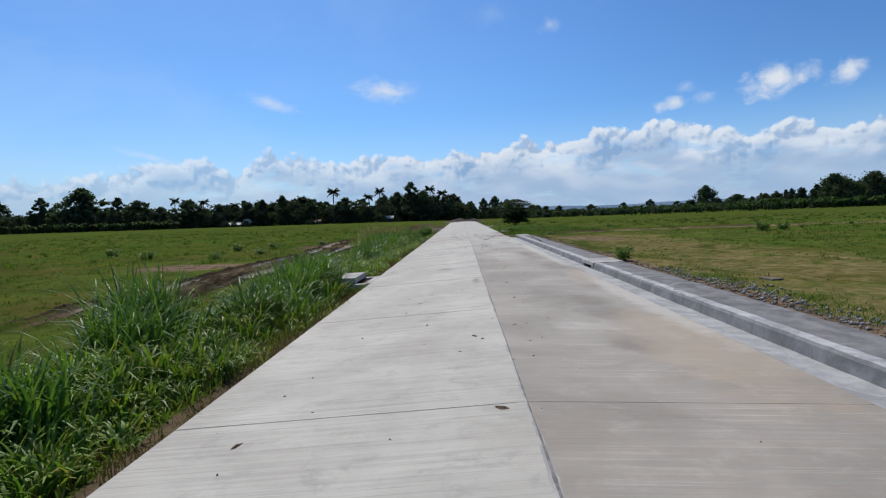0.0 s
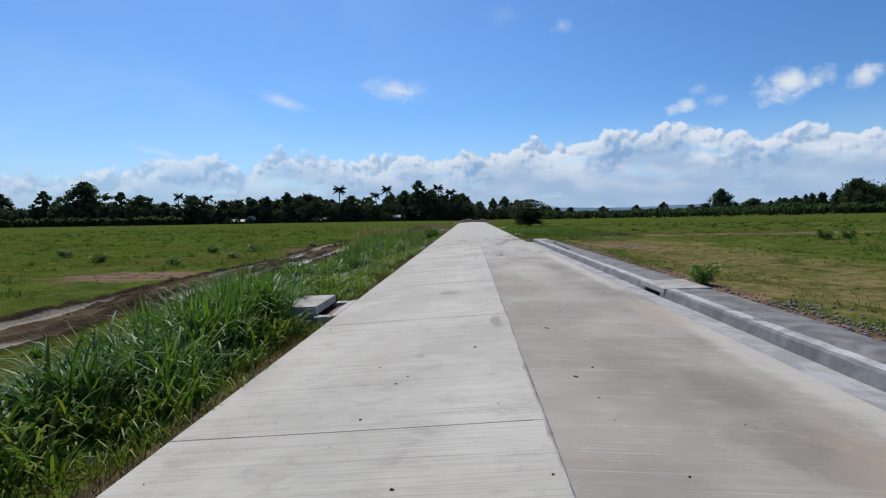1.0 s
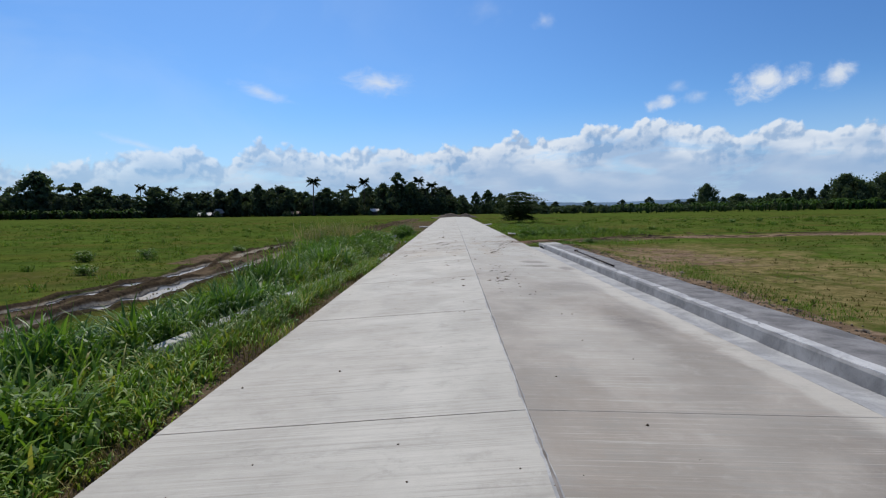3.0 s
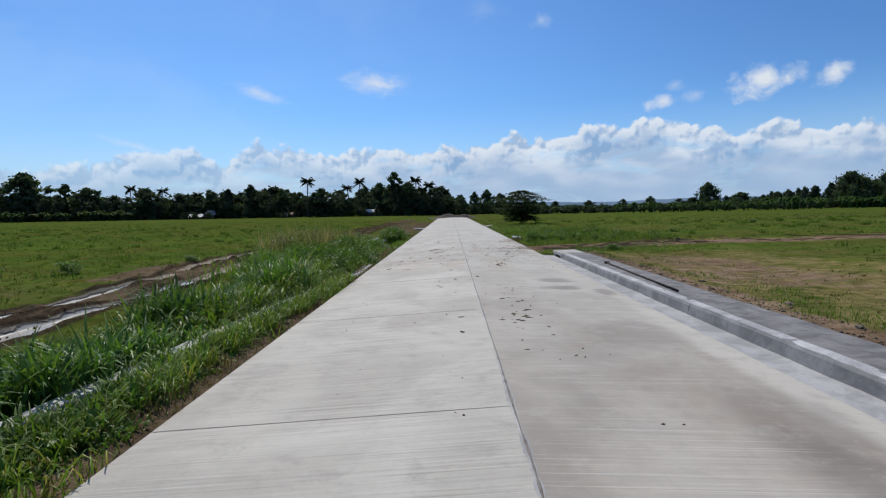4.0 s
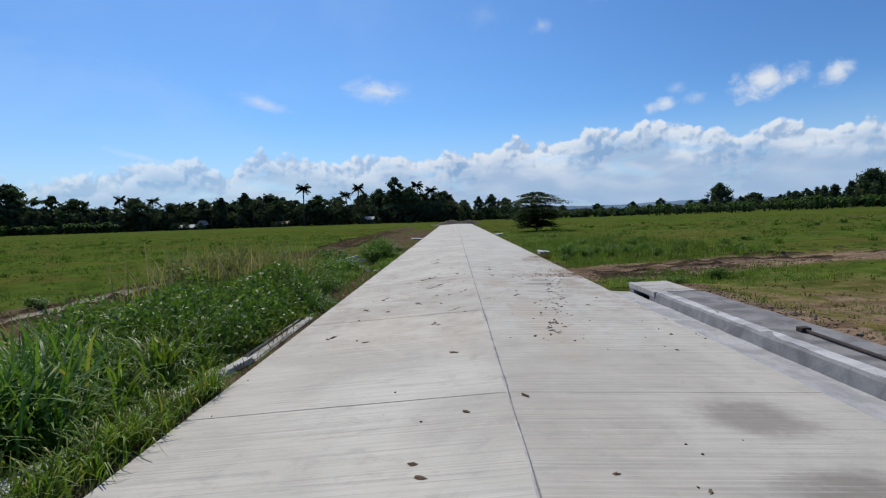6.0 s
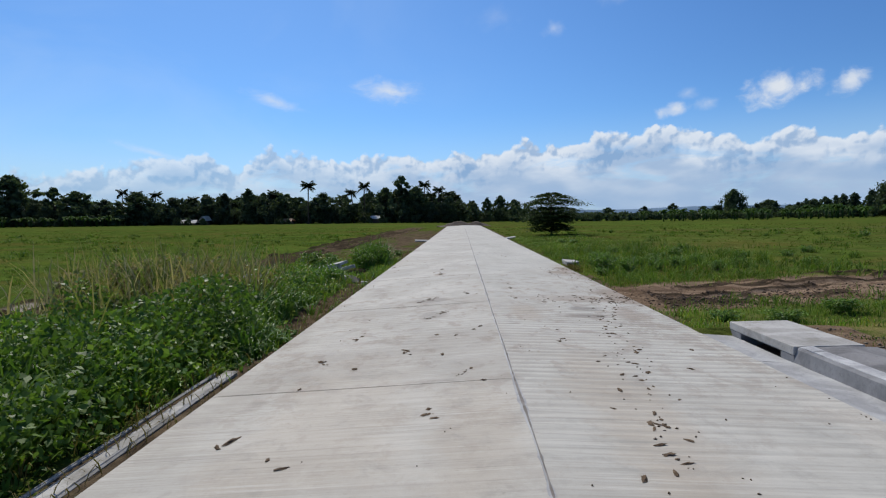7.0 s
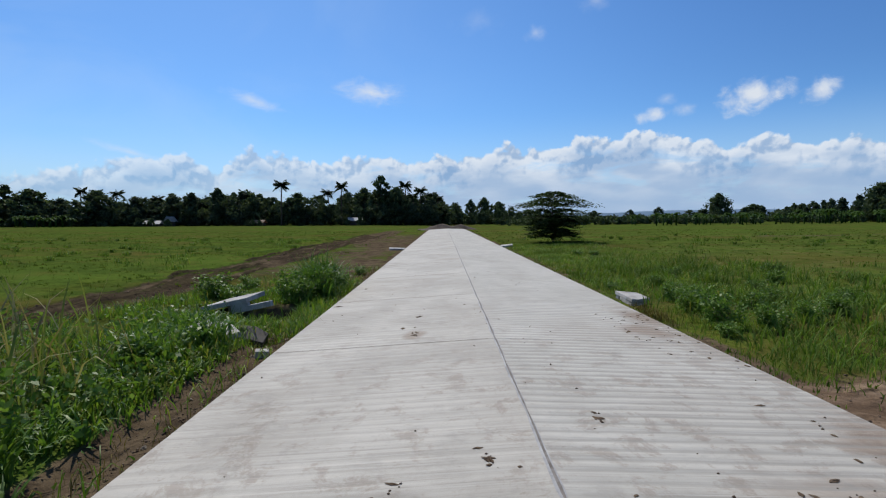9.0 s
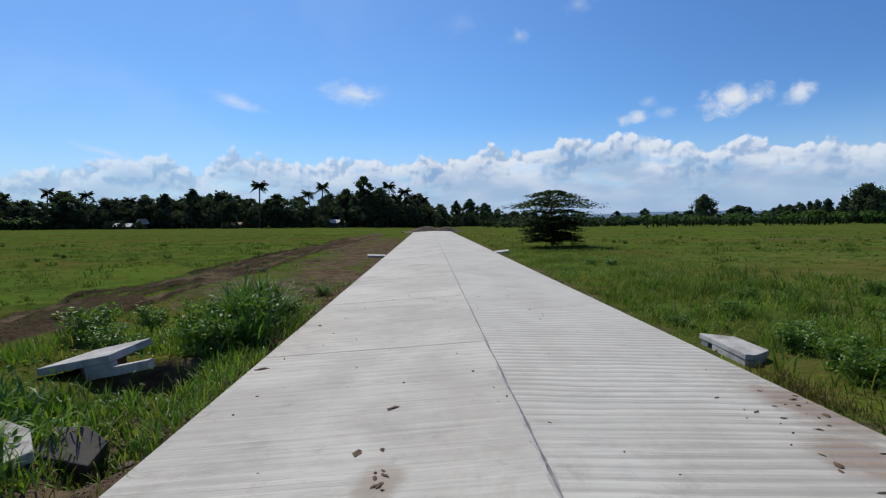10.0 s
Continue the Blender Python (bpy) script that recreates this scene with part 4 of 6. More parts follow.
def joint_ribbon(name, x_of, y0, y1, half, mat, label, lift=0.003):
    """Crumbly filler in a joint, its edges broken."""
    ys = np.arange(y0, y1, 0.07)
    w = half * (0.45 + 1.1 * vnoise(ys * 3.1, ys * 0) * vnoise(ys * 0.7, ys * 0 + 3) + 0.5 * (vnoise(ys * 9, ys * 0 + 8) > 0.8))
    c = x_of + 0.010 * (vnoise(ys * 1.3, ys * 0 + 11) - 0.5)
    top_z = np.full(len(ys), lift)
    v = np.concatenate([np.stack([c - w, ys, top_z - 0.0005], -1), np.stack([c, ys, top_z + 0.003], -1), np.stack([c + w, ys, top_z - 0.0005], -1)])
    n = len(ys)
    i = np.arange(n - 1)
    f = np.concatenate([np.stack([i, i + n, i + n + 1, i + 1], -1), np.stack([i + n, i + 2 * n, i + 2 * n + 1, i + n + 1], -1)])
    return mesh_object(name, v, f, mat, road, label, True)


joint_ribbon("joint_lip", 0.0, first_y, ROAD_END, 0.022, M_GUTTER, "pale mortar smear along the middle joint", 0.001)
joint_ribbon("joint_filler", 0.004, first_y, ROAD_END, 0.0085, M_SEAL, "dark crumbly filler in the middle joint", 0.005)

def bay_joint(y0, seed):
    """Dark dirt in the joint between two bays of the left lane, broken and of uneven width."""
    xs = np.arange(LEFT_X + 0.02, -0.03, 0.06)
    w = 0.0012 + 0.0034 * vnoise(xs * 2.3, xs * 0 + seed) * (vnoise(xs * 0.9, xs * 0 + seed + 5) > 0.15)
    c = y0 + 0.014 * (vnoise(xs * 1.1, xs * 0 + seed + 3) - 0.5)
    z = LEFT_Z * xs / LEFT_X + 0.003
    v = np.concatenate([np.stack([xs, c - w, z - 0.001], -1), np.stack([xs, c, z + 0.0015], -1), np.stack([xs, c + w, z - 0.001], -1)])
    n = len(xs)
    i = np.arange(n - 1)
    f = np.concatenate([np.stack([i, i + 1, i + n + 1, i + n], -1), np.stack([i + n, i + n + 1, i + 2 * n + 1, i + 2 * n], -1)])
    return mesh_object("bay_joint", v, f, M_JOINT, road, "dark dirt in a transverse joint")


for i in range(1, 24):
    bay_joint(BAYS[i], i)

# kerb, gutter and walk on the right, up to the end of the kerb
KERB_END = 38.72
KB_X, KB_Z, KT_Z = 3.28, -0.175, 0.0
kerb_run = tagged(new("kerb"), "cast concrete kerb with drain openings and gutter", "kerb", kind="structure")
kerb_run.matrix_basis = TILT
for i, (a, b) in enumerate(((-9.5, 4.0), (4.0, 16.55), (17.95, 27.5), (27.5, 37.25))):
    part("gutter", prism([(RIGHT_X + 0.006, -0.40), (RIGHT_X + 0.006, -0.147), (3.02, -0.163), (KB_X + 0.02, KB_Z), (KB_X + 0.02, -0.40)], a + 0.004, b - 0.004, 24, 0.004, i), M_GUTTER, kerb_run)
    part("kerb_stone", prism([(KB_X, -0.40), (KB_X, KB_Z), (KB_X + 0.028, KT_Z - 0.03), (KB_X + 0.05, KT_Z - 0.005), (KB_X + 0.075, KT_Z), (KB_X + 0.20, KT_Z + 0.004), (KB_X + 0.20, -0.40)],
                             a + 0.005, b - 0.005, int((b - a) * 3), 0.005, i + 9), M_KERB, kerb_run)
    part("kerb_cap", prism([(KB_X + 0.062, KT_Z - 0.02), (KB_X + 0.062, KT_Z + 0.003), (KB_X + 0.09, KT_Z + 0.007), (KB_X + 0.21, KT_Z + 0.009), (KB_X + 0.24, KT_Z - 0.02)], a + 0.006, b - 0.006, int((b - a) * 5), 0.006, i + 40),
         M_CAP, kerb_run, "pale dusty top edge of the kerb, toned as lit")
    part("walk", prism([(KB_X + 0.203, -0.40), (KB_X + 0.203, KT_Z - 0.004), (3.9, KT_Z - 0.002), (4.22, KT_Z - 0.02), (4.26, KT_Z - 0.06), (4.27, -0.40)], a + 0.003, b - 0.003, int((b - a) * 2), 0.008, i + 20),
         M_WALK, kerb_run, "dark grey rough concrete walk strip")


def drain_hood(a, b, wide, far=0.22, name="drain_inlet"):
    """A kerb inlet: a pale hood over a slot that leads into a pit."""
    t = thing(name, TILT, "pale concrete kerb inlet with a dark slot", "drain inlet", "drain inlets")
    bm = block(KB_X, KB_X + wide, a, b, KT_Z - 0.10, KT_Z + 0.008, 0.012)
    part("hood", bm, M_HOOD, t)
    for y0, y1 in ((a, a + 0.26), (b - far, b)):
        part("cheek", block(KB_X + 0.004, KB_X + 0.30, y0, y1, -0.60, KT_Z - 0.101, 0.006), M_KERB, t)
    part("pit_wall", block(KB_X + 0.32, KB_X + 0.42, a, b, -0.9, KT_Z - 0.101, 0.004), M_SILT, t)
    part("pit_floor", block(KB_X + 0.002, KB_X + 0.32, a, b, -0.95, -0.26, 0.004), M_SILT, t)
    part("apron", prism([(RIGHT_X + 0.006, -0.42), (RIGHT_X + 0.006, -0.150), (KB_X, KB_Z - 0.006), (KB_X, -0.42)], a, b, 8, 0.003), M_GUTTER, t)
    part("back_fill", block(KB_X + 0.43, 4.24, a, b, -0.40, KT_Z - 0.07, 0.01), M_WALK, t)
    return t


drain_hood(16.55, 17.95, 0.92)
drain_hood(37.25, KERB_END, 0.80, 0.3)

# narrow drain edging in the left verge, drawing close to the road
edging = tagged(new("drain_edging"), "weathered concrete edging half covered by grass", "edging", kind="structure")
edging.matrix_basis = TILT
line = ((-4.62, 21.6), (-4.28, 25.2), (-3.95, 29.0), (-3.52, 32.2), (-3.28, 34.2), (-3.22, 37.3))
for (xa, ya), (xb, yb) in zip(line[:4], line[1:5]):
    m = bmesh.new()
    block(-0.115 if ya < 32 else -0.07, 0.115 if ya < 32 else 0.07, 0.01, math.hypot(xb - xa, yb - ya) - 0.01, -0.25, 0.0, 0.012, m, 0.004, int(ya))
    o = part("edging_stone", m, M_EDGE if ya < 32 else M_MOSSY, edging)
    o.matrix_basis = pose(xa, ya, -0.10, 0, 0, -math.degrees(math.atan2(xb - xa, yb - ya)))
o = part("edging_stone", block(-3.46, -3.42, 33.0, 37.2, -0.32, -0.145, 0.012, None, 0.012), M_MOSSY, edging)
o = part("edging_stone", block(-3.40, -3.05, 33.0, 37.3, -0.36, -0.235, 0.01, None, 0.004), M_SILT, edging)
o = part("edging_stone", block(-3.37, -3.20, 34.22, 37.3, -0.32, -0.15, 0.02, None, 0.012), M_MOSSY, edging)

# inlet box on the left
box = thing("drain_box", TILT, "pale concrete drain box with a slot facing the road", "drain box", "drain boxes")
part("hood", block(-4.30, -3.50, 15.62, 17.12, -0.15, 0.0, 0.016, None, 0.004, 4), M_HOOD, box)
part("cheek", block(-3.98, -3.52, 16.98, 17.11, -0.46, -0.152, 0.01), M_SILT, box)
part("cheek", block(-3.98, -3.52, 15.63, 15.86, -0.46, -0.152, 0.01), M_HOOD, box)
part("back", block(-4.28, -4.0, 15.63, 17.11, -0.6, -0.152, 0.01), M_SILT, box)
part("channel", prism([(-4.0, -0.7), (-4.0, -0.42), (-3.52, -0.27), (-3.24, -0.185), (-3.24, -0.7)], 15.64, 17.1, 8, 0.006), M_SILT, box, "brown silted channel floor")
part("apron", prism([(-3.24, -0.7), (-3.24, -0.172), (-3.062, -0.140), (-3.062, -0.7)], 15.42, 17.3, 8, 0.004), M_HOOD, box)
part("apron", block(-3.50, -3.245, 17.06, 17.3, -0.5, -0.165, 0.01, None, 0.004), M_HOOD, box)
part("apron", block(-3.50, -3.245, 15.42, 15.62, -0.5, -0.165, 0.01, None, 0.004), M_HOOD, box)

# broken hood over a pit farther on the left
pit = thing("broken_drain_hood", TILT @ pose(-4.76, 50.3, -0.04, 2, -11, -6) @ Matrix.Scale(0.86, 4), "stepped grey concrete drain hood lifted over a pit", "drain hood", "drain boxes")


def plate(outline, z0, z1, seed):
    r = random.Random(seed)
    bm = bmesh.new()
    lo = [bm.verts.new((x, y, z0 + r.uniform(-.004, .004))) for x, y in outline]
    hi = [bm.verts.new((x, y, z1 + r.uniform(-.004, .004))) for x, y in outline]
    bm.faces.new(lo[::-1])
    bm.faces.new(hi)
    k = len(outline)
    for i in range(k):
        bm.faces.new((lo[i], lo[(i + 1) % k], hi[(i + 1) % k], hi[i]))
    bmesh.ops.bevel(bm, geom=bm.edges[:], offset=0.012, segments=2, profile=0.6, affect="EDGES")
    return bm


part("plate", plate([(-1.30, -0.34), (-0.02, -0.46), (0.02, 0.52), (-0.95, 0.50)], 0.06, 0.175, 1), M_HOOD, pit)
part("step", plate([(-0.02, -0.47), (0.58, -0.50), (0.59, -0.37), (-0.02, -0.33)], -0.15, -0.015, 2), M_HOOD, pit)
part("web", plate([(-0.48, -0.425), (-0.024, -0.452), (-0.024, -0.30), (-0.48, -0.28)], -0.15, 0.055, 5), M_HOOD, pit)
part("pit_wall", block(-0.62, -0.44, -0.34, 0.42, -0.6, 0.055, 0.02, None, 0.02, 4), M_SILT, pit)

for label, x, y, z, rot, outline, thick, mat in (
        ("grey broken concrete slab in the grass", -4.55, 47.7, -0.19, (9, 6, -30), [(-0.5, -0.2), (0.42, -0.3), (0.5, 0.1), (0.1, 0.26), (-0.45, 0.22)], 0.10, M_MOSSY),
        ("dark slab tipped beside a small hole, toned as shaded", -4.05, 47.95, -0.36, (20, 14, 12), [(-0.26, -0.16), (0.22, -0.22), (0.26, 0.10), (0.02, 0.26), (-0.24, 0.2)], 0.12, M_DARK),
        ("small grey concrete block on the bare verge", -3.34, 46.4, -0.29, (3, 5, 20), [(-0.10, -0.07), (0.09, -0.08), (0.10, 0.07), (-0.09, 0.08)], 0.11, M_HOOD),
        ("thin pale concrete fragment on the verge", -3.62, 72.4, -0.27, (2, 3, 10), [(-0.5, -0.4), (0.5, -0.45), (0.52, 0.45), (-0.45, 0.5)], 0.14, M_HOOD),
        ("thin pale concrete fragment on the verge", 3.25, 72.6, -0.27, (2, -5, -8), [(-0.35, -0.5), (0.45, -0.45), (0.40, 0.55), (-0.35, 0.5)], 0.16, M_HOOD),
        ("flat pale stone slab in the dry grass", 6.1, 12.6, -0.17, (4, 3, 40), [(-0.25, -0.14), (0.22, -0.2), (0.3, 0.1), (-0.05, 0.2)], 0.07, M_STONE)):
    o = part("concrete_fragment", plate(outline, 0.0, thick, int(y)), mat)
    o.matrix_basis = TILT @ pose(x, y, z, *rot)
    tagged(o, label, "concrete piece")

far_box = thing("drain_box", TILT @ pose(3.10, 49.5, -0.05, 0, 4, -2), "pale concrete drain box beside weeds", "drain box", "drain boxes")
part("hood", plate([(0.0, 0.0), (0.12, -0.02), (0.46, 0.28), (0.47, 1.10), (0.02, 1.25)], -0.085, -0.01, 6), M_HOOD, far_box)
part("cheek", block(0.03, 0.42, 1.0, 1.2, -0.5, -0.087, 0.01), M_KERB, far_box)
part("cheek", plate([(0.015, 0.02), (0.13, 0.0), (0.445, 0.30), (0.45, 0.86), (0.015, 0.86)], -0.5, -0.087, 7), M_HOOD, far_box)
part("back", block(0.36, 0.45, 0.87, 1.0, -0.5, -0.087, 0.01), M_SILT, far_box)
part("channel", block(0.03, 0.42, 0.1, 1.18, -0.6, -0.30, 0.01), M_SILT, far_box)

# steel bar left on the walk
bar = thing("steel_bar", TILT, "long dark rusty steel bar lying on the walk", "steel bar")
bm = bmesh.new()
tube(bm, [(3.61, 28.65, KT_Z + 0.024), (3.70, 31.0, KT_Z + 0.022), (3.80, 33.7, KT_Z + 0.024)], [0.022, 0.022, 0.022], 8)
part("rod", bm, M_STEEL, bar, "", True)
part("end_collar", block(3.74, 3.86, 33.66, 33.78, KT_Z - 0.001, KT_Z + 0.06, 0.01), M_STEEL, bar)

# short concrete pipe in the verge
pipe = thing("concrete_pipe", TILT @ pose(-5.5, 43.4, 0.08, 5, 0, -66), "pale concrete pipe length lying in the weeds", "pipe")
bm = bmesh.new()
rings = []
for yy, rr in ((-0.32, 0.13), (-0.32, 0.165), (0.32, 0.165), (0.32, 0.13)):
    rings.append([bm.verts.new((math.cos(k * math.pi / 12) * rr, yy, math.sin(k * math.pi / 12) * rr + 0.16)) for k in range(24)])
for a, b in zip(rings, rings[1:] + rings[:1]):
    for k in range(24):
        bm.faces.new((a[k], a[(k + 1) % 24], b[(k + 1) % 24], b[k]))
part("shell", bm, plain_concrete("pipe_concrete", (0.55, 0.55, 0.54), (0.40, 0.40, 0.39)), pipe, "", True)


def clod_mesh(name, mat, seed, flat=0.38):
    """A lump of dried mud or a stone, about 2 units across."""
    bm = bmesh.new()
    bmesh.ops.create_icosphere(bm, subdivisions=2, radius=1.0)
    r = random.Random(seed)
    o = Vector((r.random() * 9, r.random() * 9, r.random() * 9))
    for v in bm.verts:
        v.co *= 1 + 0.8 * noise.noise(v.co * 1.5 + o) + 0.4 * noise.noise(v.co * 4.0 + o)
        v.co.z = max(v.co.z * flat, -0.15)
        v.co.x *= 1.25
    me = bpy.data.meshes.new(name)
    bm.to_mesh(me)
    bm.free()
    me.materials.append(mat)
    return me


def road_z(x):
    return LEFT_Z * (x / LEFT_X) if x < 0 else RIGHT_Z * (x / RIGHT_X)


CLODS = [clod_mesh("mud_clod", M_MUD, s) for s in range(5)]
r = random.Random(41)
# single larger clods
spots = [(-2.30, 4.85, 0.05), (-2.2, 3.6, 0.055), (-0.22, 5.2, 0.045), (-0.38, 7.9, 0.05), (-0.28, 7.7, 0.04), (0.46, 11.0, 0.035), (-0.53, 12.3, 0.03), (0.22, 8.5, 0.03), (0.5, 13.3, 0.04), (-0.57, 7.15, 0.025),
         (0.77, 28.5, 0.045), (0.68, 28.4, 0.035), (0.44, 28.7, 0.05), (0.73, 29.7, 0.04), (0.14, 31.9, 0.05), (0.73, 27.6, 0.05), (0.46, 27.26, 0.045), (0.62, 27.07, 0.05), (0.66, 26.98, 0.045), (0.48, 26.8, 0.045),
         (0.54, 26.75, 0.05), (0.47, 27.16, 0.04), (0.25, 26.8, 0.035), (-0.36, 26.1, 0.05), (-0.35, 27.1, 0.04), (-0.4, 31.6, 0.04), (-0.5, 33.6, 0.045), (-0.79, 30.7, 0.045), (-0.72, 30.5, 0.04), (0.41, 26.6, 0.03),
         (-2.33, 35.14, 0.06), (-2.40, 35.02, 0.05), (-2.17, 36.37, 0.04), (-1.76, 34.6, 0.045), (-1.91, 34.75, 0.04), (-1.73, 37.0, 0.05), (-0.75, 37.4, 0.045), (-0.3, 36.3, 0.04), (1.0, 37.0, 0.04), (0.95, 36.0, 0.045),
         (0.6, 34.3, 0.05), (0.88, 34.65, 0.04), (-0.24, 38.9, 0.05), (-0.34, 38.7, 0.04), (-0.86, 38.5, 0.045), (-0.6, 38.4, 0.04), (-1.13, 48.0, 0.05), (-1.34, 47.07, 0.045), (-1.15, 47.1, 0.045), (-0.3, 49.0, 0.03), (-2.9, 49.8, 0.06), (-2.7, 52.5, 0.06)]
large = len(spots)
for k in range(250):
    spots.append((r.uniform(-2.9, 1.6), r.uniform(1.5, 58), r.uniform(0.008, 0.028)))
for k in range(40):
    spots.append((0.6 + r.gauss(0, 0.3), r.uniform(24.5, 30.5), r.uniform(0.012, 0.035)))
# footprints of mud: a broken pair of patches each
for x, y in ((-1.16, 41.8), (-1.05, 41.95), (-1.28, 41.6), (-0.4, 42.4), (0.5, 41.7), (0.59, 43.1), (-0.86, 40.2), (-1.04, 39.8), (-1.2, 37.6), (-0.8, 35.5), (-2.2, 37.4), (-2.0, 38.6), (-1.13, 46.6), (1.0, 35.2), (0.8, 38.0), (-0.5, 36.6)):
    turn = r.uniform(-0.5, 0.5)
    for k in range(7):
        u, w = r.uniform(-0.15, 0.15), r.uniform(-0.05, 0.05)
        spots.append((x + w + turn * u, y + u, r.uniform(0.015, 0.042)))
# the trail that wheels carried in from the earth road
for k in range(110):
    f = r.random()
    spots.append((2.5 - 1.6 * f ** 0.6 + r.gauss(0, 0.14), 41.4 - 7.5 * f, r.uniform(0.01, 0.045)))
for k in range(90):
    x = 2.86 - abs(r.gauss(0, 0.85))
    spots.append((max(0.5, x), 41.7 + 0.25 * (2.8 - x) * r.uniform(-1, 0.4) + r.gauss(0, 0.25), r.uniform(0.012, 0.05)))
for k in range(60):
    y = r.uniform(33.5, 46)
    spots.append((min(2.8, 2.1 + 0.5 * math.sin(y * 0.6) + r.gauss(0, 0.35)), y, r.uniform(0.012, 0.042)))
for k in range(46):
    spots.append((r.uniform(1.9, 2.84), r.choice((46.6, 47.6)) + r.gauss(0, 0.5), r.uniform(0.012, 0.045)))
spots = spots[:large] + sorted(spots[large:], key=lambda p: -p[2])
for i, (x, y, s) in enumerate(spots[:290]):
    o = new("mud_clod", CLODS[i % 5])
    s *= 0.62 if i < large else 0.58
    o.matrix_basis = TILT @ pose(x, y, road_z(x) + s * 0.13, 0, 0, r.uniform(0, 360)) @ Matrix.Diagonal((s * r.uniform(0.8, 1.7), s * r.uniform(0.5, 1.0), s * r.uniform(0.6, 1.0), 1))
    tagged(o, "dark dried mud clod on the concrete", "mud clod", "clods on the road")

STONES = [clod_mesh("stone", M_STONE, 20 + s, 0.6) for s in range(4)]
EARTHY = [clod_mesh("stone", M_CRUMB, 30 + s, 0.5) for s in range(4)]
for i in range(70):
    if i < 14:
        x, y, s = r.uniform(-3.6, -3.15), r.uniform(39, 52), r.uniform(0.02, 0.07)
    elif i < 24:
        x, y, s = r.uniform(3.3, 9), r.uniform(41, 44.5), r.uniform(0.03, 0.08)
    else:
        x, y, s = 4.42 + abs(r.gauss(0, 0.3)), r.uniform(2, 37), r.uniform(0.02, 0.06)
    o = new("stone", EARTHY[i % 4] if 14 <= i < 24 else STONES[i % 4])
    o.matrix_basis = pose(x, y, float(ground_z(x, y)) + s * 0.15, 0, 0, r.uniform(0, 360)) @ Matrix.Diagonal((s, s * r.uniform(0.6, 1), s, 1))
    tagged(o, "small rough stone on bare earth", "stone", "stones on the verge")


def rubble(name, x, y, size, mat, label, seed, z=None):
    """Small grit and crumbs, joined."""
    rng = np.random.default_rng(seed)
    n = len(x)
    oct_v = np.array([(1, 0, 0), (0, 1, 0), (-1, 0, 0), (0, -1, 0), (0, 0, 0.8), (0, 0, -0.5)], float)
    oct_f = np.array([(0, 1, 4), (1, 2, 4), (2, 3, 4), (3, 0, 4), (1, 0, 5), (2, 1, 5), (3, 2, 5), (0, 3, 5)])
    v = oct_v[None] * size[:, None, None] * rng.uniform(0.5, 1.3, (n, 6, 1))
    v = v + np.stack([x, y, (ground_z(x, y) if z is None else z) + size * 0.2], -1)[:, None]
    ob = mesh_object(name, v.reshape(-1, 3), (oct_f[None] + 6 * np.arange(n)[:, None, None]).reshape(-1, 3), mat)
    return tagged(ob, label, "gravel", kind="stuff")


crumbs = np.array([p for p in spots[290:]])
rubble("mud_crumbs", crumbs[:, 0], crumbs[:, 1], crumbs[:, 2] * 0.6, M_MUD, "small dried mud crumbs on the concrete", 21, FALL * crumbs[:, 0] + np.where(crumbs[:, 0] < 0, LEFT_Z / LEFT_X, RIGHT_Z / RIGHT_X) * crumbs[:, 0])
rg = np.random.default_rng(5)
n = 700
gx = 4.75 + rg.normal(0, 0.22, n) + 0.25 * step(rg.uniform(0, 1, n), 0.6, 1)
rubble("gravel", gx, rg.uniform(5, 15, n), rg.uniform(0.012, 0.05, n), M_RUBBLE, "grey broken stone behind the walk", 31)
n = 1500
gx = 4.33 + np.abs(rg.normal(0, 0.28, n))
rubble("gravel", gx, rg.uniform(0, 38.5, n), rg.uniform(0.006, 0.03, n), M_STONE, "loose pale gravel along the walk", 1)
n = 1100
gx = rg.uniform(3.0, 14, n)
rubble("earth_crumbs", gx, cross_y(gx) + rg.normal(0, 1.0, n), rg.uniform(0.005, 0.028, n), M_CRUMB, "dark crumbs of churned earth", 2)
n = 2200
gy = rg.uniform(12, 70, n)
rubble("earth_crumbs", track_x(gy) + rg.choice([-0.75, 0.75], n) + rg.normal(0, 0.35, n), gy, rg.uniform(0.006, 0.035, n), M_CRUMB, "dark crumbs of churned earth", 3)
n = 1200
rubble("earth_crumbs", -3.3 + rg.normal(0, 0.16, n), rg.uniform(38, 56, n), rg.uniform(0.004, 0.02, n), M_CRUMB, "dark crumbs of churned earth", 4)
n = 1500
rubble("earth_crumbs", rg.uniform(4.6, 9, n), rg.uniform(26, 38, n), rg.uniform(0.004, 0.02, n), M_CRUMB, "dark crumbs of churned earth", 6)

n = 900
gx = 3.0 + rg.gamma(2.0, 1.6, n)
rubble("earth_clumps", gx, cross_y(gx) - 0.8 + rg.normal(0, 0.5, n), rg.uniform(0.008, 0.045, n), M_CRUMB, "dark lumps of churned earth", 9)

# heap of earth across the far end of the road
rg = np.random.default_rng(12)
hx, hy = np.meshgrid(np.linspace(-5, 5.5, 46), np.linspace(-2.4, 2.4, 22))
hz = 1.0 * np.exp(-((hx + 1.2) / 2.4) ** 2 - (hy / 1.1) ** 2) + 0.8 * np.exp(-((hx - 2.6) / 1.6) ** 2 - (hy / 1.0) ** 2) + 0.25 * vnoise(hx * 1.7, hy * 1.7) - 0.3
i = np.arange(46 * 22).reshape(22, 46)
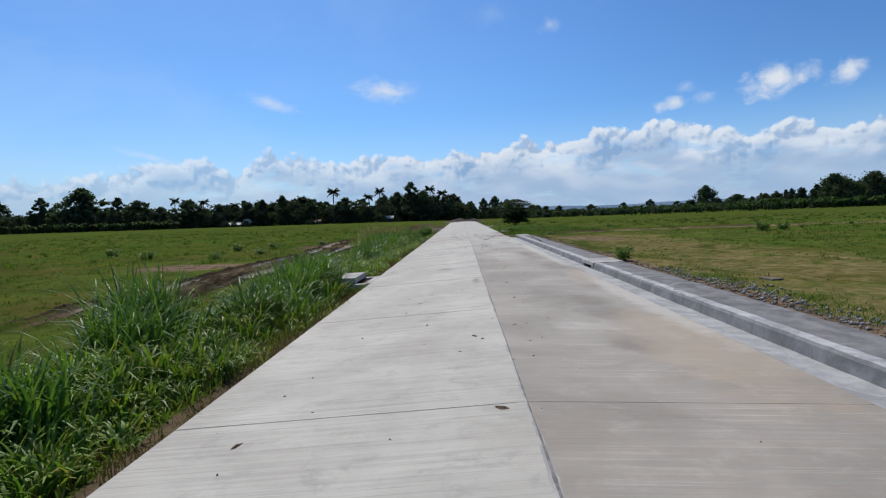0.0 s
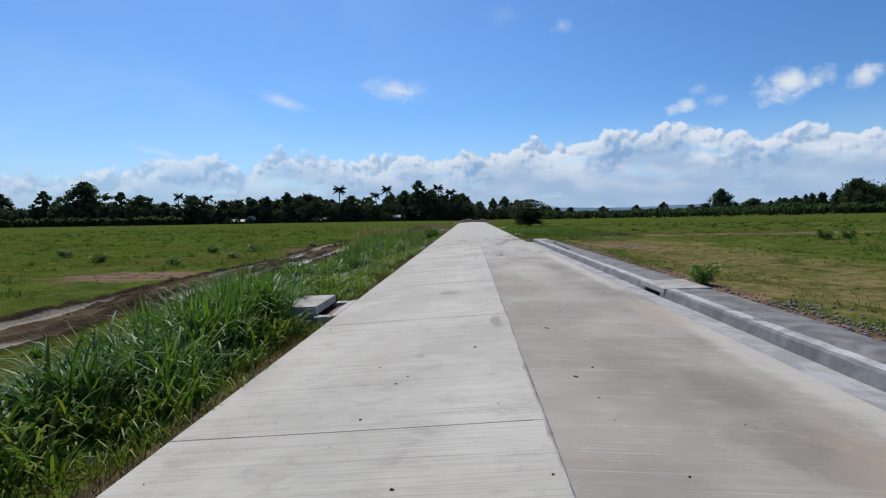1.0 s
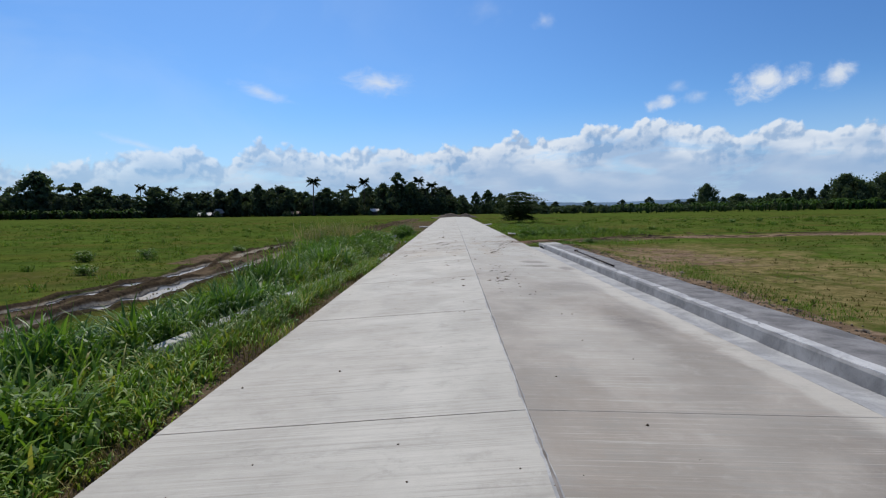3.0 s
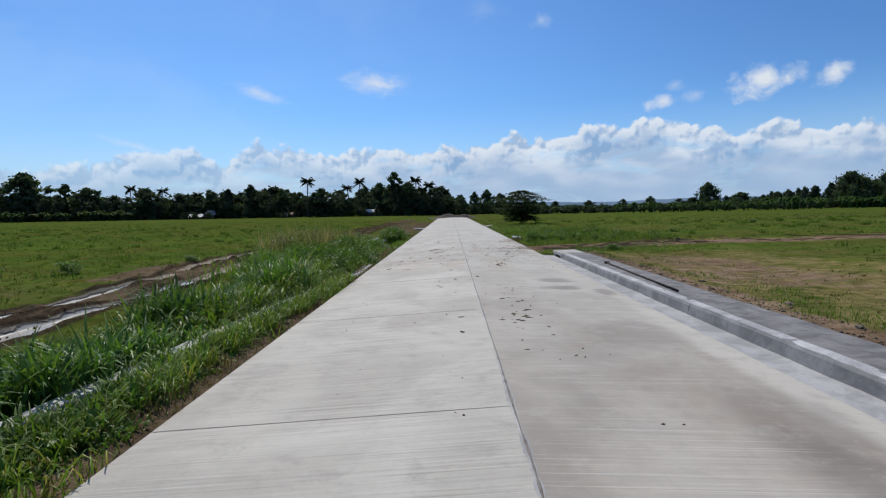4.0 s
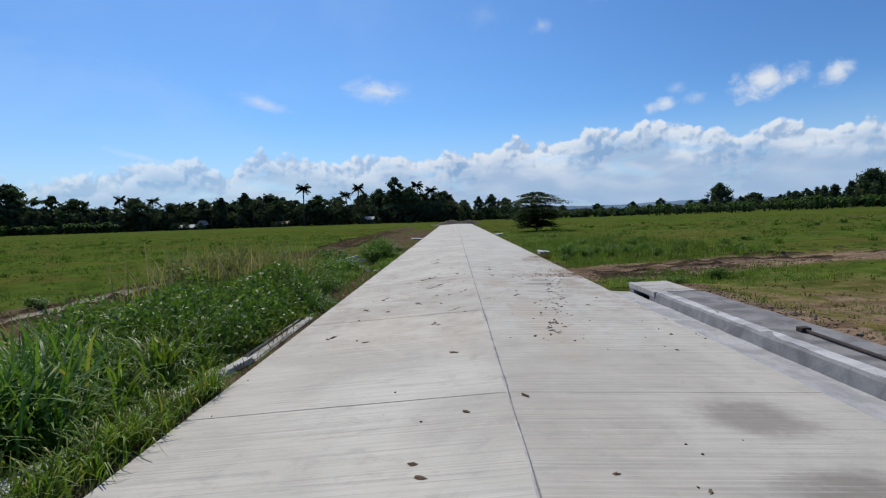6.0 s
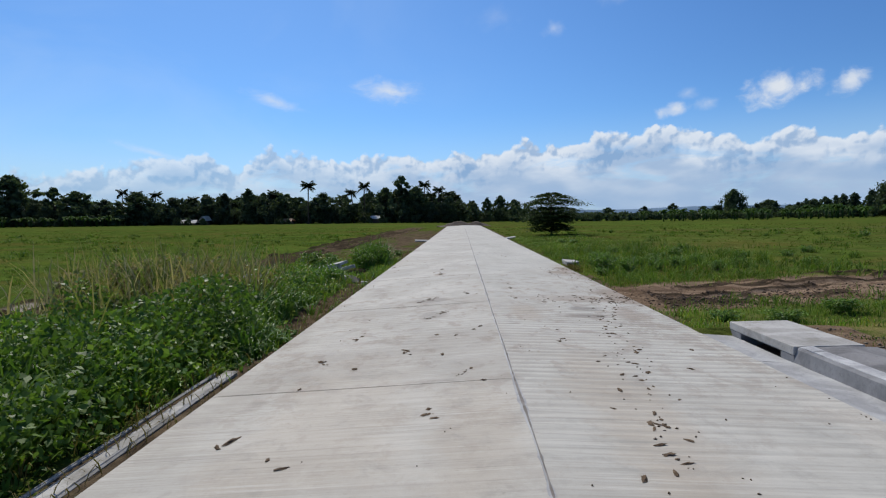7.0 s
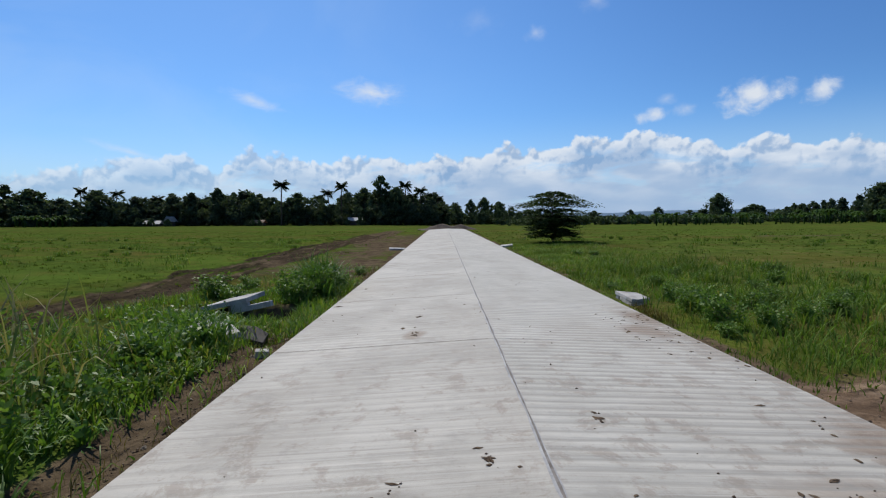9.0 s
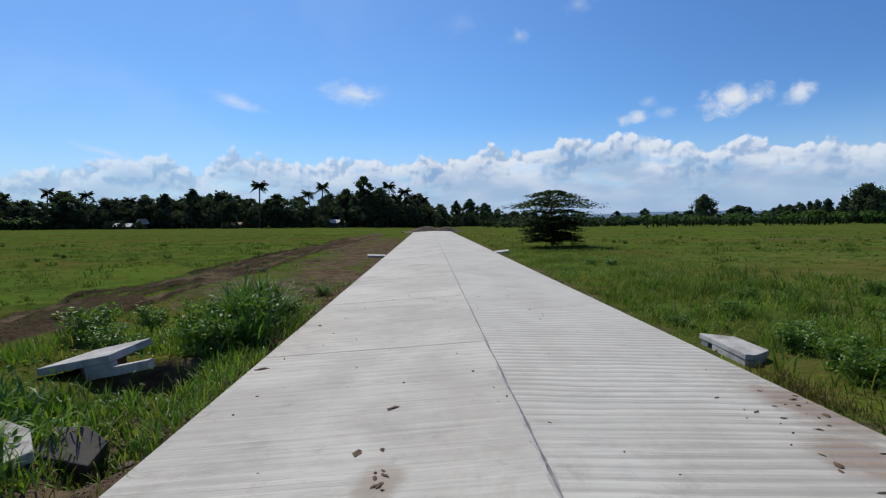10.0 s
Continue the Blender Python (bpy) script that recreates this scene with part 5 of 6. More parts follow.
o = mesh_object("earth_heap", np.stack([hx, hy, hz], -1).reshape(-1, 3), np.stack([i[:-1, :-1], i[:-1, 1:], i[1:, 1:], i[1:, :-1]], -1).reshape(-1, 4), M_HEAP, None,
                "low dark heap of earth closing the road", True)
o.location = (0, ROAD_END + 2.4, -0.12)
tagged(o, category="earth heap")

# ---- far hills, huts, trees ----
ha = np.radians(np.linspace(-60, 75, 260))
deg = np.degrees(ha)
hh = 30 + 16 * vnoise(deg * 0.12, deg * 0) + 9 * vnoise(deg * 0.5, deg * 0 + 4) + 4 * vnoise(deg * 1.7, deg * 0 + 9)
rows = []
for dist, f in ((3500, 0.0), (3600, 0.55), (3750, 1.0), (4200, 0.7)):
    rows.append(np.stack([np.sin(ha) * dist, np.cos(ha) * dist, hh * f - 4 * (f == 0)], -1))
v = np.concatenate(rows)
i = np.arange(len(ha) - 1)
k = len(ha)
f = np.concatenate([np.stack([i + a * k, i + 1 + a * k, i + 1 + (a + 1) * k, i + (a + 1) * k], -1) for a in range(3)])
tagged(mesh_object("backdrop_hills", v, f, M_HILL, None, "low hills on the horizon, tinted with blue haze", True), category="hills", kind="structure")


def hut(x, y, wide, deep, eave, top, turn, roof_mat, label):
    t = thing("hut", pose(x, y, float(ground_z(x, y)), 0, 0, turn), label, "hut", "far huts")
    part("wall", block(-wide / 2, wide / 2, -deep / 2, deep / 2, -0.2, eave, 0.03), M_WALL, t)
    bm = bmesh.new()
    w, d = wide / 2 + 0.4, deep / 2 + 0.5
    a = [bm.verts.new(p) for p in ((-w, -d, eave - 0.1), (w, -d, eave - 0.1), (w, 0, top), (-w, 0, top), (w, d, eave - 0.1), (-w, d, eave - 0.1))]
    bm.faces.new((a[0], a[1], a[2], a[3]))
    bm.faces.new((a[3], a[2], a[4], a[5]))
    bmesh.ops.solidify(bm, geom=bm.faces[:], thickness=0.08)
    part("roof", bm, roof_mat, t)
    part("door", block(-0.45, 0.45, -deep / 2 - 0.03, -deep / 2 + 0.02, 0, min(1.9, eave - 0.2), 0.01), M_BARK, t)
    return t


hut(-77.5, 181.0, 3.6, 2.6, 0.7, 1.5, 8, M_METAL, "small hut with a pale metal roof")
hut(-74.2, 183.5, 1.6, 1.8, 1.3, 2.6, 60, M_METAL, "small hut with a pale metal roof")
hut(-50.0, 182.0, 3.2, 2.6, 0.8, 1.5, -6, M_RUST, "small hut with a rusty roof")
hut(-24.0, 181.0, 3.0, 2.8, 1.3, 2.1, 12, M_METAL, "small hut with a pale metal roof")

forms = [broad_tree(101, G_TREE, "dark broad-leaved tree at the field edge", 10, 8.2, 0.05),
         broad_tree(102, G_DARK, "dark broad-leaved tree at the field edge", 10, 9.5, 0.04, 66, 0.6, 48),
         broad_tree(103, G_TREE, "airy broad-leaved tree at the field edge", 10, 7.0, 0.08, 58, 0.55, 40, 1.0),
         broad_tree(104, G_DARK, "dark broad-leaved tree at the field edge", 10, 6.5, 0.03, 62, 0.55, 42),
         broad_tree(105, G_TREE, "dark broad-leaved tree at the field edge", 10, 10.5, 0.04, 66, 0.62, 50)]
# plan place, top height and crown width of the trees on the left skyline
left_trees = ((-163, 14.5, 13), (-144, 14.4, 9), (-129, 16.6, 14), (-118, 13.2, 10), (-110, 11.6, 11), (-103, 9.0, 9), (-92, 10.8, 11), (-82, 8.8, 8), (-77, 8.2, 8), (-72, 9.0, 8.5),
              (-67, 9.8, 9), (-61, 10.8, 8), (-56, 9.6, 8), (-51, 9.0, 8), (-46, 8.2, 8), (-39, 8.9, 10), (-34, 8.4, 8), (-22, 10.0, 8), (-17, 13.0, 10.5), (-13, 9.8, 7.5), (-4, 7.0, 6), (-1, 5.6, 6))
r = random.Random(77)
for i, (x, h, w) in enumerate(left_trees):
    src = forms[(i * 2 + (i // 3)) % 5] if i != 18 else forms[2]
    y = 188 + r.uniform(-2, 3)
    g = float(ground_z(x, y))
    s = w / 8.0 * 1.08
    put(src, x * 1.04, y, s, r.uniform(0, 360), tall=(h * 1.06 + FALL * x - g) / (9.6 * s))
for i in range(78):
    x = -187 + i * 2.45 + r.uniform(-1.5, 1.5)
    y = 196 + r.uniform(-3, 6)
    h = r.uniform(5.6, 8.6) + 3.4 * float(vnoise(np.array(x * 0.11), np.array(3.0))) + FALL * x * 0.6
    s = r.uniform(0.9, 1.25)
    put(forms[r.randrange(5)], x, y, s, r.uniform(0, 360), tall=h / (9.9 * s))
for i in range(30):
    x = -175 + i * 5.9 + r.uniform(-1.8, 1.8)
    y = 184 + r.uniform(-1, 2)
    if min(abs(x + 78), abs(x + 74), abs(x + 50), abs(x + 24)) < 4.5:
        continue
    put(forms[r.randrange(5)], x, y, r.uniform(0.45, 0.7), r.uniform(0, 360), tall=r.uniform(0.75, 1.05))
shrub = [broad_tree(140 + k, G_TREE, "dense low shrub at the field edge", 10, 11, 0.0, 84, 0.95, 30) for k in range(3)]
for x in (-80.2, -76.5, -72.5, -51.8, -48.6, -25.6, -22.2, -79, -50.4):
    put(shrub[int(-x) % 3], x, 178.6 + r.uniform(-.5, .5), r.uniform(0.16, 0.24), r.uniform(0, 360))
for i in range(20):
    put(shrub[i % 3], 3 + i * 1.5, 205 + r.uniform(-6, 10), r.uniform(0.30, 0.5), r.uniform(0, 360))
for x, y, h, w in ((4, 232, 7.4, 8), (9, 228, 8.2, 6), (14, 231, 9.0, 6.5), (19, 229, 7.2, 7), (-2, 236, 6.6, 8), (25, 240, 5.4, 8), (32, 246, 4.4, 8), (45, 252, 3.6, 9), (62, 262, 3.4, 9), (80, 270, 3.6, 9), (98, 285, 4.6, 7),
                   (150, 300, 5.2, 12), (165, 292, 4.0, 12), (122, 292, 3.2, 10), (110, 280, 3.0, 10)):
    s = w / 8.0
    put(forms[1 if h > 9.5 else r.randrange(5)], x, y, s, r.uniform(0, 360), tall=(h + 0.3 + FALL * x) / (9.9 * s))
big = broad_tree(131, G_TREE, "large spreading tree beyond the field", 11, 17, 0.05, 72, 0.62, 90)
put(big, 152, 226, 1.1, 20, tall=1.12)
put(big, 134, 302, 0.86, 75, tall=1.42)
put(big, 172, 232, 1.2, 150, tall=1.08)
put(big, 196, 236, 1.1, 260, tall=1.1)
put(big, 159, 229, 1.0, 40, tall=1.02)
for x, y, s in ((128, 236, 0.7), (136, 232, 0.8), (120, 242, 0.62), (142, 224, 0.8), (160, 218, 0.7), (182, 222, 0.8), (204, 225, 0.85), (112, 240, 0.55)):
    put(forms[r.randrange(5)], x, y, s, r.uniform(0, 360))

def thicket(name, places, mat, label, seed):
    """Far undergrowth: many uneven leaf clumps joined into one growth. places: (x, y, height, width)."""
    rng = np.random.default_rng(seed)
    pts, size = [], []
    for x, y, h, w in places:
        g = float(ground_z(x, y))
        for k in range(12):
            f = rng.random()
            c = (x + rng.normal(0, w * 0.28), y + rng.normal(0, w * 0.28), g + h * (0.12 + 0.70 * f))
            m = 34
            p = crown_points([(c, w * rng.uniform(0.12, 0.24), 0.8)], m, rng)
            p[:, 2] = np.maximum(p[:, 2], g)
            pts.append(p)
            size.append(rng.uniform(0.35, 0.85, m))
    v, f = leaf_quads(np.concatenate(pts), np.concatenate(size), rng, 0.25, 0.75)
    return tagged(mesh_object(name, v, f, mat), label, "undergrowth", kind="stuff")


belt = [(14 + i * 1.5 + r.uniform(-1, 1), 246 + i * 0.2 + r.uniform(-8, 8), r.uniform(2.2, 3.6), r.uniform(3, 5)) for i in range(120)]
for i in range(120):
    x = 16 + i * 1.4 + r.uniform(-1.5, 1.5)
    belt.append((x, 178 + (x - 16) * 0.36 + r.uniform(-10, 14), r.uniform(1.6, 3.0) if x < 96 else r.uniform(2.6, 5.2), r.uniform(2.5, 4.5)))
thicket("bushes", belt, G_TREE, "low dense bushes along the far field edge", 71)
thicket("bushes", [(-186 + i * 1.9 + r.uniform(-1, 1), 185.5 + r.uniform(-1, 2), r.uniform(5.2, 9.2), r.uniform(5, 7.5)) for i in range(98)
                   if min(abs(-186 + i * 1.9 + d) for d in (77.5, 74, 50, 24)) > 2.6], G_DARK, "dense undergrowth below the far trees", 72)
for x in range(112, 150, 4):
    h = 4.6 + (x - 112) * 0.14 + r.uniform(-0.5, 0.5)
    s = r.uniform(0.7, 0.95)
    put(forms[r.randrange(5)], x + r.uniform(-1, 1), 228 + r.uniform(-4, 4), s, r.uniform(0, 360), tall=h / (9.9 * s))

palms = [palm_tree(s, 11.0, "tall coconut palm with a ragged crown") for s in (201, 202, 203)]
for i, (x, y, h) in enumerate(((-43.5, 181, 13.0), (-104, 192, 13.4), (-100.5, 193, 12.8), (-93, 190, 12.2), (-82, 193, 10.4), (-73, 193, 10.2), (-32, 188, 10.8), (-28.5, 186, 12.6), (-11, 188, 12.8),
                               (-7.2, 189, 10.8), (-5, 192, 9.4), (-2, 196, 8.6), (-62, 192, 10.4), (-57, 194, 10.8), (-36, 193, 9.6), (-88, 194, 10.2), (-14, 193, 10.6), (-9, 194, 9.6), (-20, 192, 10.4))):
    g = float(ground_z(x, y))
    put(palms[i % 3], x, y, 1.0 if i else 1.15, r.uniform(0, 360), tall=(h + FALL * x - g) / 10.7 / (1.0 if i else 1.15))

banana = [banana_plant(s, "banana plant with torn green leaves") for s in (301, 302, 303)]
for i in range(96):
    x = 46 + i * 1.3 + r.uniform(-2, 2)
    y = 168 + (x - 52) * 0.42 + r.uniform(-9, 9)
    put(banana[i % 3], x, y, r.uniform(0.95, 1.25) if x < 96 else r.uniform(1.15, 1.7), r.uniform(0, 360))
for i in range(44):
    put(banana[i % 3], -158 + i * 1.5 + r.uniform(-.6, .6), 172 + r.uniform(-2, 2), r.uniform(0.95, 1.25), r.uniform(0, 360))


def flat_tree():
    """The small tree with flat spreading tiers of branches."""
    rng = np.random.default_rng(400)
    r = random.Random(400)
    t = thing("flat_crowned_tree", pose(7.2, 77.4, float(ground_z(7.2, 77.4)), 0, 0, 0), "small dark tree with flat tiers of branches", "tree")
    bm = bmesh.new()
    tube(bm, [(0, 0, -0.2), (0.03, 0.02, 0.9), (-0.04, 0.0, 2.0), (0.02, 0.0, 3.2)], [0.10, 0.085, 0.06, 0.025], 8)
    part("trunk", bm, M_BARK, t, "", True)
    twigs = bmesh.new()
    pts, tilt = [], []
    tiers = ((0.4, 1.4), (0.65, 1.55), (0.9, 1.65), (1.15, 1.75), (1.45, 1.95), (1.8, 2.3), (2.2, 2.6), (2.6, 2.6), (2.95, 2.25), (3.3, 1.5), (3.5, 0.7))
    for h, rad in tiers:
        count = 11
        for k in range(count):
            a = 2 * math.pi * k / count + r.uniform(-.3, .3) + h * 2
            l = 1.2 * rad * r.uniform(0.55, 1.08)
            rise = r.uniform(0.0, 0.10) * l
            mid = Vector((math.cos(a) * l * 0.5, math.sin(a) * l * 0.5, h + rise + 0.05))
            end = Vector((math.cos(a) * l, math.sin(a) * l, h + rise - 0.10 * l))
            tube(twigs, [(0, 0, h - 0.1), mid, end], [0.022, 0.014, 0.005], 4)
            m = int((62 if h > 1.5 else 95) * l)
            s = rng.uniform(0.22, 1.03, m)
            fan = 0.10 + 0.17 * s
            off = rng.normal(0, 1, (m, 3)) * np.stack([fan * l * 0.55, fan * l * 0.55, np.full(m, 0.02)], -1)
            base = np.where(s[:, None] < 0.5, np.array((0, 0, h - 0.1)) + (np.array(mid) - np.array((0, 0, h - 0.1))) * (s[:, None] * 2), np.array(mid) + (np.array(end) - np.array(mid)) * (s[:, None] * 2 - 1))
            pts.append(base + off)
    part("branch", twigs, M_BARK, t)
    p = np.concatenate(pts)
    v, f = leaf_quads(p, rng.uniform(0.10, 0.24, len(p)), rng, 0.65, 0.55)
    mesh_object("crown", v, f, G_UMB, t)
    return t


flat_tree()

# ---- grasses and weeds ----
rg = np.random.default_rng(900)


def scatter(n, x0, x1, y0, y1, keep):
    """Random places in a rectangle of the plan, kept where keep(x, y) exceeds chance."""
    x, y = rg.uniform(x0, x1, n), rg.uniform(y0, y1, n)
    k = rg.random(n) < keep(x, y)
    return x[k], y[k]


def clear_of_box(x, y):
    return 1.0 - ((x > -4.4) & (y > 15.35) & (y < 17.4)) * ((x > -4.12) | (rg.random(len(x)) < 0.35))


def edge_x(y):
    return np.interp(y, [p[1] for p in line], [p[0] for p in line])


def verge_height(x, y):
    h = 0.22 + 0.24 * step(-x, 3.3, 4.4) + 0.50 * (vnoise(x * 0.9, y * 0.9) - 0.45)
    h = h * (1 - 0.74 * step(-x, 4.6, 5.9))
    h = h * (0.30 + 0.70 * step(-x, 3.1, 3.65))
    h = h * (1 - 0.62 * step(y, 40, 46)) * (1 - 0.35 * step(y, 52, 60))
    near = (y > 21.5) & (y < 37.4) & (x > edge_x(y) - 0.05)
    return np.maximum(np.where(near, h * 0.42, h), 0.06)


def verge_keep(x, y):
    bare = 0.32 * step(y, 18, 14.5) * (0.3 + vnoise(y * 0.8, y * 0 + 31))
    k = step(-x, 3.10 + bare, 3.45 + bare) * step(-x, 6.9, 5.6) * (0.35 + 0.65 * step(vnoise(x * 1.1 + 20, y * 1.1), 0.2, 0.55))
    k = k * clear_of_box(x, y)
    k = k * (1 - 0.94 * ((y > 40) & (y < 47.5) & (x > -4.02 + 0.35 * (vnoise(y * 0.9, y * 0) - 0.5))))
    k = k * (1 - 0.92 * ((y > 49.45) & (y < 50.9) & (x > -5.8) & (x < -3.95)))
    on_edge = np.where(y < 33, np.abs(x - edge_x(y)) < 0.165, x > -3.5)
    k = k * np.where((y > 21.5) & (y < 37.3) & on_edge, 0.06, 1.0)
    return k * (1 - 0.6 * step(y, 50, 58))


x, y = scatter(150000, -8.2, -3.08, 1.0, 62, lambda x, y: verge_keep(x, y) * np.clip(1.25 - y / 75, 0.3, 1))
h = verge_height(x, y) * rg.uniform(0.25, 0.70, len(x))
blue = vnoise(x * 0.5 + 40, y * 0.35) > 0.55
for sel, mat, w in ((~blue, G_TALL, 0.020), (blue, G_BLUE, 0.028)):
    blades("low_grass", x[sel], y[sel], h[sel], rg.uniform(0.6, 1.4, sel.sum()) * w, mat, rg, "dense low grass on the verge", 1.0)

# tussocks of long arching leaves
tx, ty = scatter(5200, -7.0, -3.3, 0.8, 58, lambda x, y: verge_keep(x, y) * np.clip(1.35 - y / 70, 0.35, 1))
th = verge_height(tx, ty) * rg.uniform(0.8, 1.35, len(tx))
k = rg.integers(9, 22, len(tx))
near = np.repeat(np.arange(len(tx)), k)
spread = rg.normal(0, 0.055, (len(near), 2))
lx, ly = tx[near] + spread[:, 0], ty[near] + spread[:, 1]
ll = th[near] * rg.uniform(0.7, 1.5, len(near))
kind = (vnoise(tx * 0.5 + 40, ty * 0.35) > 0.52)[near]
aim = np.arctan2(spread[:, 1], spread[:, 0]) + rg.normal(0, 0.7, len(near))
for sel, mat in ((~kind, G_TALL), (kind, G_BLUE)):
    arching("tall_grass", lx[sel], ly[sel], ll[sel], rg.uniform(0.016, 0.042, sel.sum()), mat, rg, "tussocks of tall arching green grass", lean=aim[sel])

# low growth round the broken hood
x, y = scatter(21000, -7.5, -3.12, 43, 56, lambda x, y: step(y, 56, 52) * ((x < -3.85) | (y > 47.6)) * step(vnoise(x * 1.2 + 5, y * 1.2), 0.2, 0.5) * (1 - 0.97 * ((y > 49.4) & (y < 50.9) & (x > -5.8) & (x < -3.9))))
arching("low_tussocks", x, y, rg.uniform(0.08, 0.34, len(x)), rg.uniform(0.010, 0.022, len(x)), G_TALL, rg, "low green tussocks on the verge", (0.3, 1.4))

# small bright tussocks between the edging and the road
tx = rg.uniform(0.2, 0.72, 400)
ty = rg.uniform(18.5, 33.0, 400)
tx = edge_x(ty) + 0.14 + tx * (-3.12 - edge_x(ty) - 0.14)
near = np.repeat(np.arange(len(tx)), 14)
spread = rg.normal(0, 0.04, (len(near), 2))
arching("edge_tussocks", tx[near] + spread[:, 0], ty[near] + spread[:, 1], rg.uniform(0.14, 0.46, len(near)), rg.uniform(0.009, 0.018, len(near)), G_TALL, rg, "small bright tussocks beside the road",
        lean=np.arctan2(spread[:, 1], spread[:, 0]) + rg.normal(0, 0.7, len(near)))

# dead and sparse blades along the road edge
x, y = scatter(16000, -3.75, -3.07, 0.5, 60, lambda x, y: 0.25 + 0.75 * step(vnoise(x * 2 + 3, y * 1.2), 0.35, 0.65))
k = (clear_of_box(x, y) > 0) & ((y < 33) | (rg.random(len(x)) < np.where(y < 37.5, 0.5, 0.22)))
x, y = x[k], y[k]
blades("edge_grass", x, y, rg.uniform(0.04, 0.20, len(x)), rg.uniform(0.006, 0.013, len(x)), G_DRY, rg, "half dead grass at the road edge", 1.0)
x, y = scatter(9000, -3.6, -3.06, 0.5, 60, lambda x, y: step(vnoise(x * 1.4 + 13, y * 0.9), 0.5, 0.72))
k = (clear_of_box(x, y) > 0) & ((y < 33) | (rg.random(len(x)) < np.where(y < 37.5, 0.4, 0.18)))
x, y = x[k], y[k]
blades("edge_grass", x, y, rg.uniform(0.08, 0.30, len(x)), rg.uniform(0.008, 0.016, len(x)), G_TALL, rg, "fresh blades leaning over the road edge", 1.1)

px, py = rg.normal(3.10, 0.09, 420), rg.normal(48.5, 0.45, 420)
k = px > 2.93
blades("edge_grass", px[k], py[k], rg.uniform(0.06, 0.22, k.sum()), rg.uniform(0.006, 0.012, k.sum()), G_DRY, rg, "half dead grass at the road edge", 1.0)

# coarse cane clumps
cx, cy, ch = [], [], []
for px, py, hh, nn, rad in ((-5.9, 9.6, 1.2, 300, 0.7), (-5.2, 8.0, 0.95, 300, 0.6), (-5.0, 13.2, 0.85, 260, 0.5), (-4.8, 14.6, 0.8, 260, 0.5), (-4.9, 18.2, 0.7, 240, 0.5), (-5.6, 21, 0.75, 260, 0.6), (-4.8, 24.5, 0.7, 200, 0.5),
                            (-5.3, 28, 0.85, 300, 0.7), (-4.6, 31.5, 0.8, 300, 0.6), (-5.4, 33.5, 0.85, 300, 0.7), (-5.1, 36, 0.7, 220, 0.6), (-6.3, 6.0, 0.9, 240, 0.7), (-4.6, 5.6, 0.7, 240, 0.5), (-5.7, 16.8, 0.8, 200, 0.5), (-4.62, 16.2, 0.75, 220, 0.3), (-4.6, 16.9, 0.7, 180, 0.3), (-4.7, 15.5, 1.05, 340, 0.42), (-4.25, 15.0, 1.0, 340, 0.36), (-4.7, 14.3, 1.0, 320, 0.45), (-4.4, 13.4, 0.85, 300, 0.4), (-4.1, 53.4, 1.0, 360, 0.4), (-4.0, 52.4, 0.8, 300, 0.4), (-3.7, 51.6, 0.55, 220, 0.35), (-4.4, 47.0, 0.5, 160, 0.4), (-5.2, 48.4, 0.45, 160, 0.5), (-4.9, 46.2, 0.5, 160, 0.5), (-3.95, 51.4, 0.5, 120, 0.3)):
    cx.append(px + rg.normal(0, rad * 0.45, nn))
    cy.append(py + rg.normal(0, rad * 0.45, nn))
    ch.append(hh * rg.uniform(0.5, 1.1, nn))
cx, cy, ch = (np.concatenate(a) for a in (cx, cy, ch))
k = ((cx < -4.3) | (cy < 15.45) | (cy > 17.3)) & (cx < -3.4)
arching("cane_grass", cx[k], cy[k], ch[k] * 1.25, rg.uniform(0.020, 0.044, k.sum()), G_BLUE, rg, "coarse arching cane grass clumps", (0.3, 2.2))

# short field grass, thinning with distance
def field_keep(x, y):
    d = np.hypot(x, y - 20)
    k = np.clip(14 / (d + 4), 0, 1)
    off = np.abs(x - track_x(y))
    k = k * np.where((off < 1.5) & (y > 12), np.where((off < 0.4) & (vnoise(x * 2, y * 0.6) > 0.4), 0.5, 0.08), 1)
    return k * (1 - 0.8 * (np.exp(-((x + 12.3) / 3.2) ** 2 - ((y - 23.6) / 2.1) ** 2) > 0.4)) * (0.45 + 0.55 * step(vnoise(x * 0.5, y * 0.5), 0.25, 0.6))


x, y = scatter(70000, -70, -6.2, 5, 120, field_keep)
x, y = (np.repeat(a, 7) + rg.normal(0, 0.05, len(a) * 7) for a in (x, y))
h = rg.uniform(0.025, 0.085, len(x)) * (0.5 + 1.2 * vnoise(x * 0.35 + 3, y * 0.35))
blades("field_grass", x, y, h, rg.uniform(0.012, 0.03, len(x)) * (1 + np.hypot(x, y) / 45), G_FIELD, rg, "short bright green field grass", 0.8, True)


def right_keep(x, y):
    d = np.hypot(x, y - 20)
    k = np.clip(13 / (d + 4), 0, 1)
    k = k * (1 - 0.93 * ridge(y, cross_y(x), 2.5)) * (1 - 0.8 * ridge(x, 6.8, 3.2) * ridge(y, 33.5, 7))
    return k * (0.4 + 0.6 * step(vnoise(x * 0.6 + 50, y * 0.6), 0.25, 0.6)) * ((y > 39.0) | (x > 4.5))


x, y = scatter(60000, 2.98, 75, 5, 120, right_keep)
x, y = (np.repeat(a, 7) + rg.normal(0, 0.05, len(a) * 7) for a in (x, y))
k = (x > 2.95) & ((x > 4.4) | (y > 39.5))
x, y = x[k], y[k]
dry = (rg.random(len(x)) < 0.9 * ridge(x, 7.0, 5.0) * step(y, 44, 36) + 0.18)
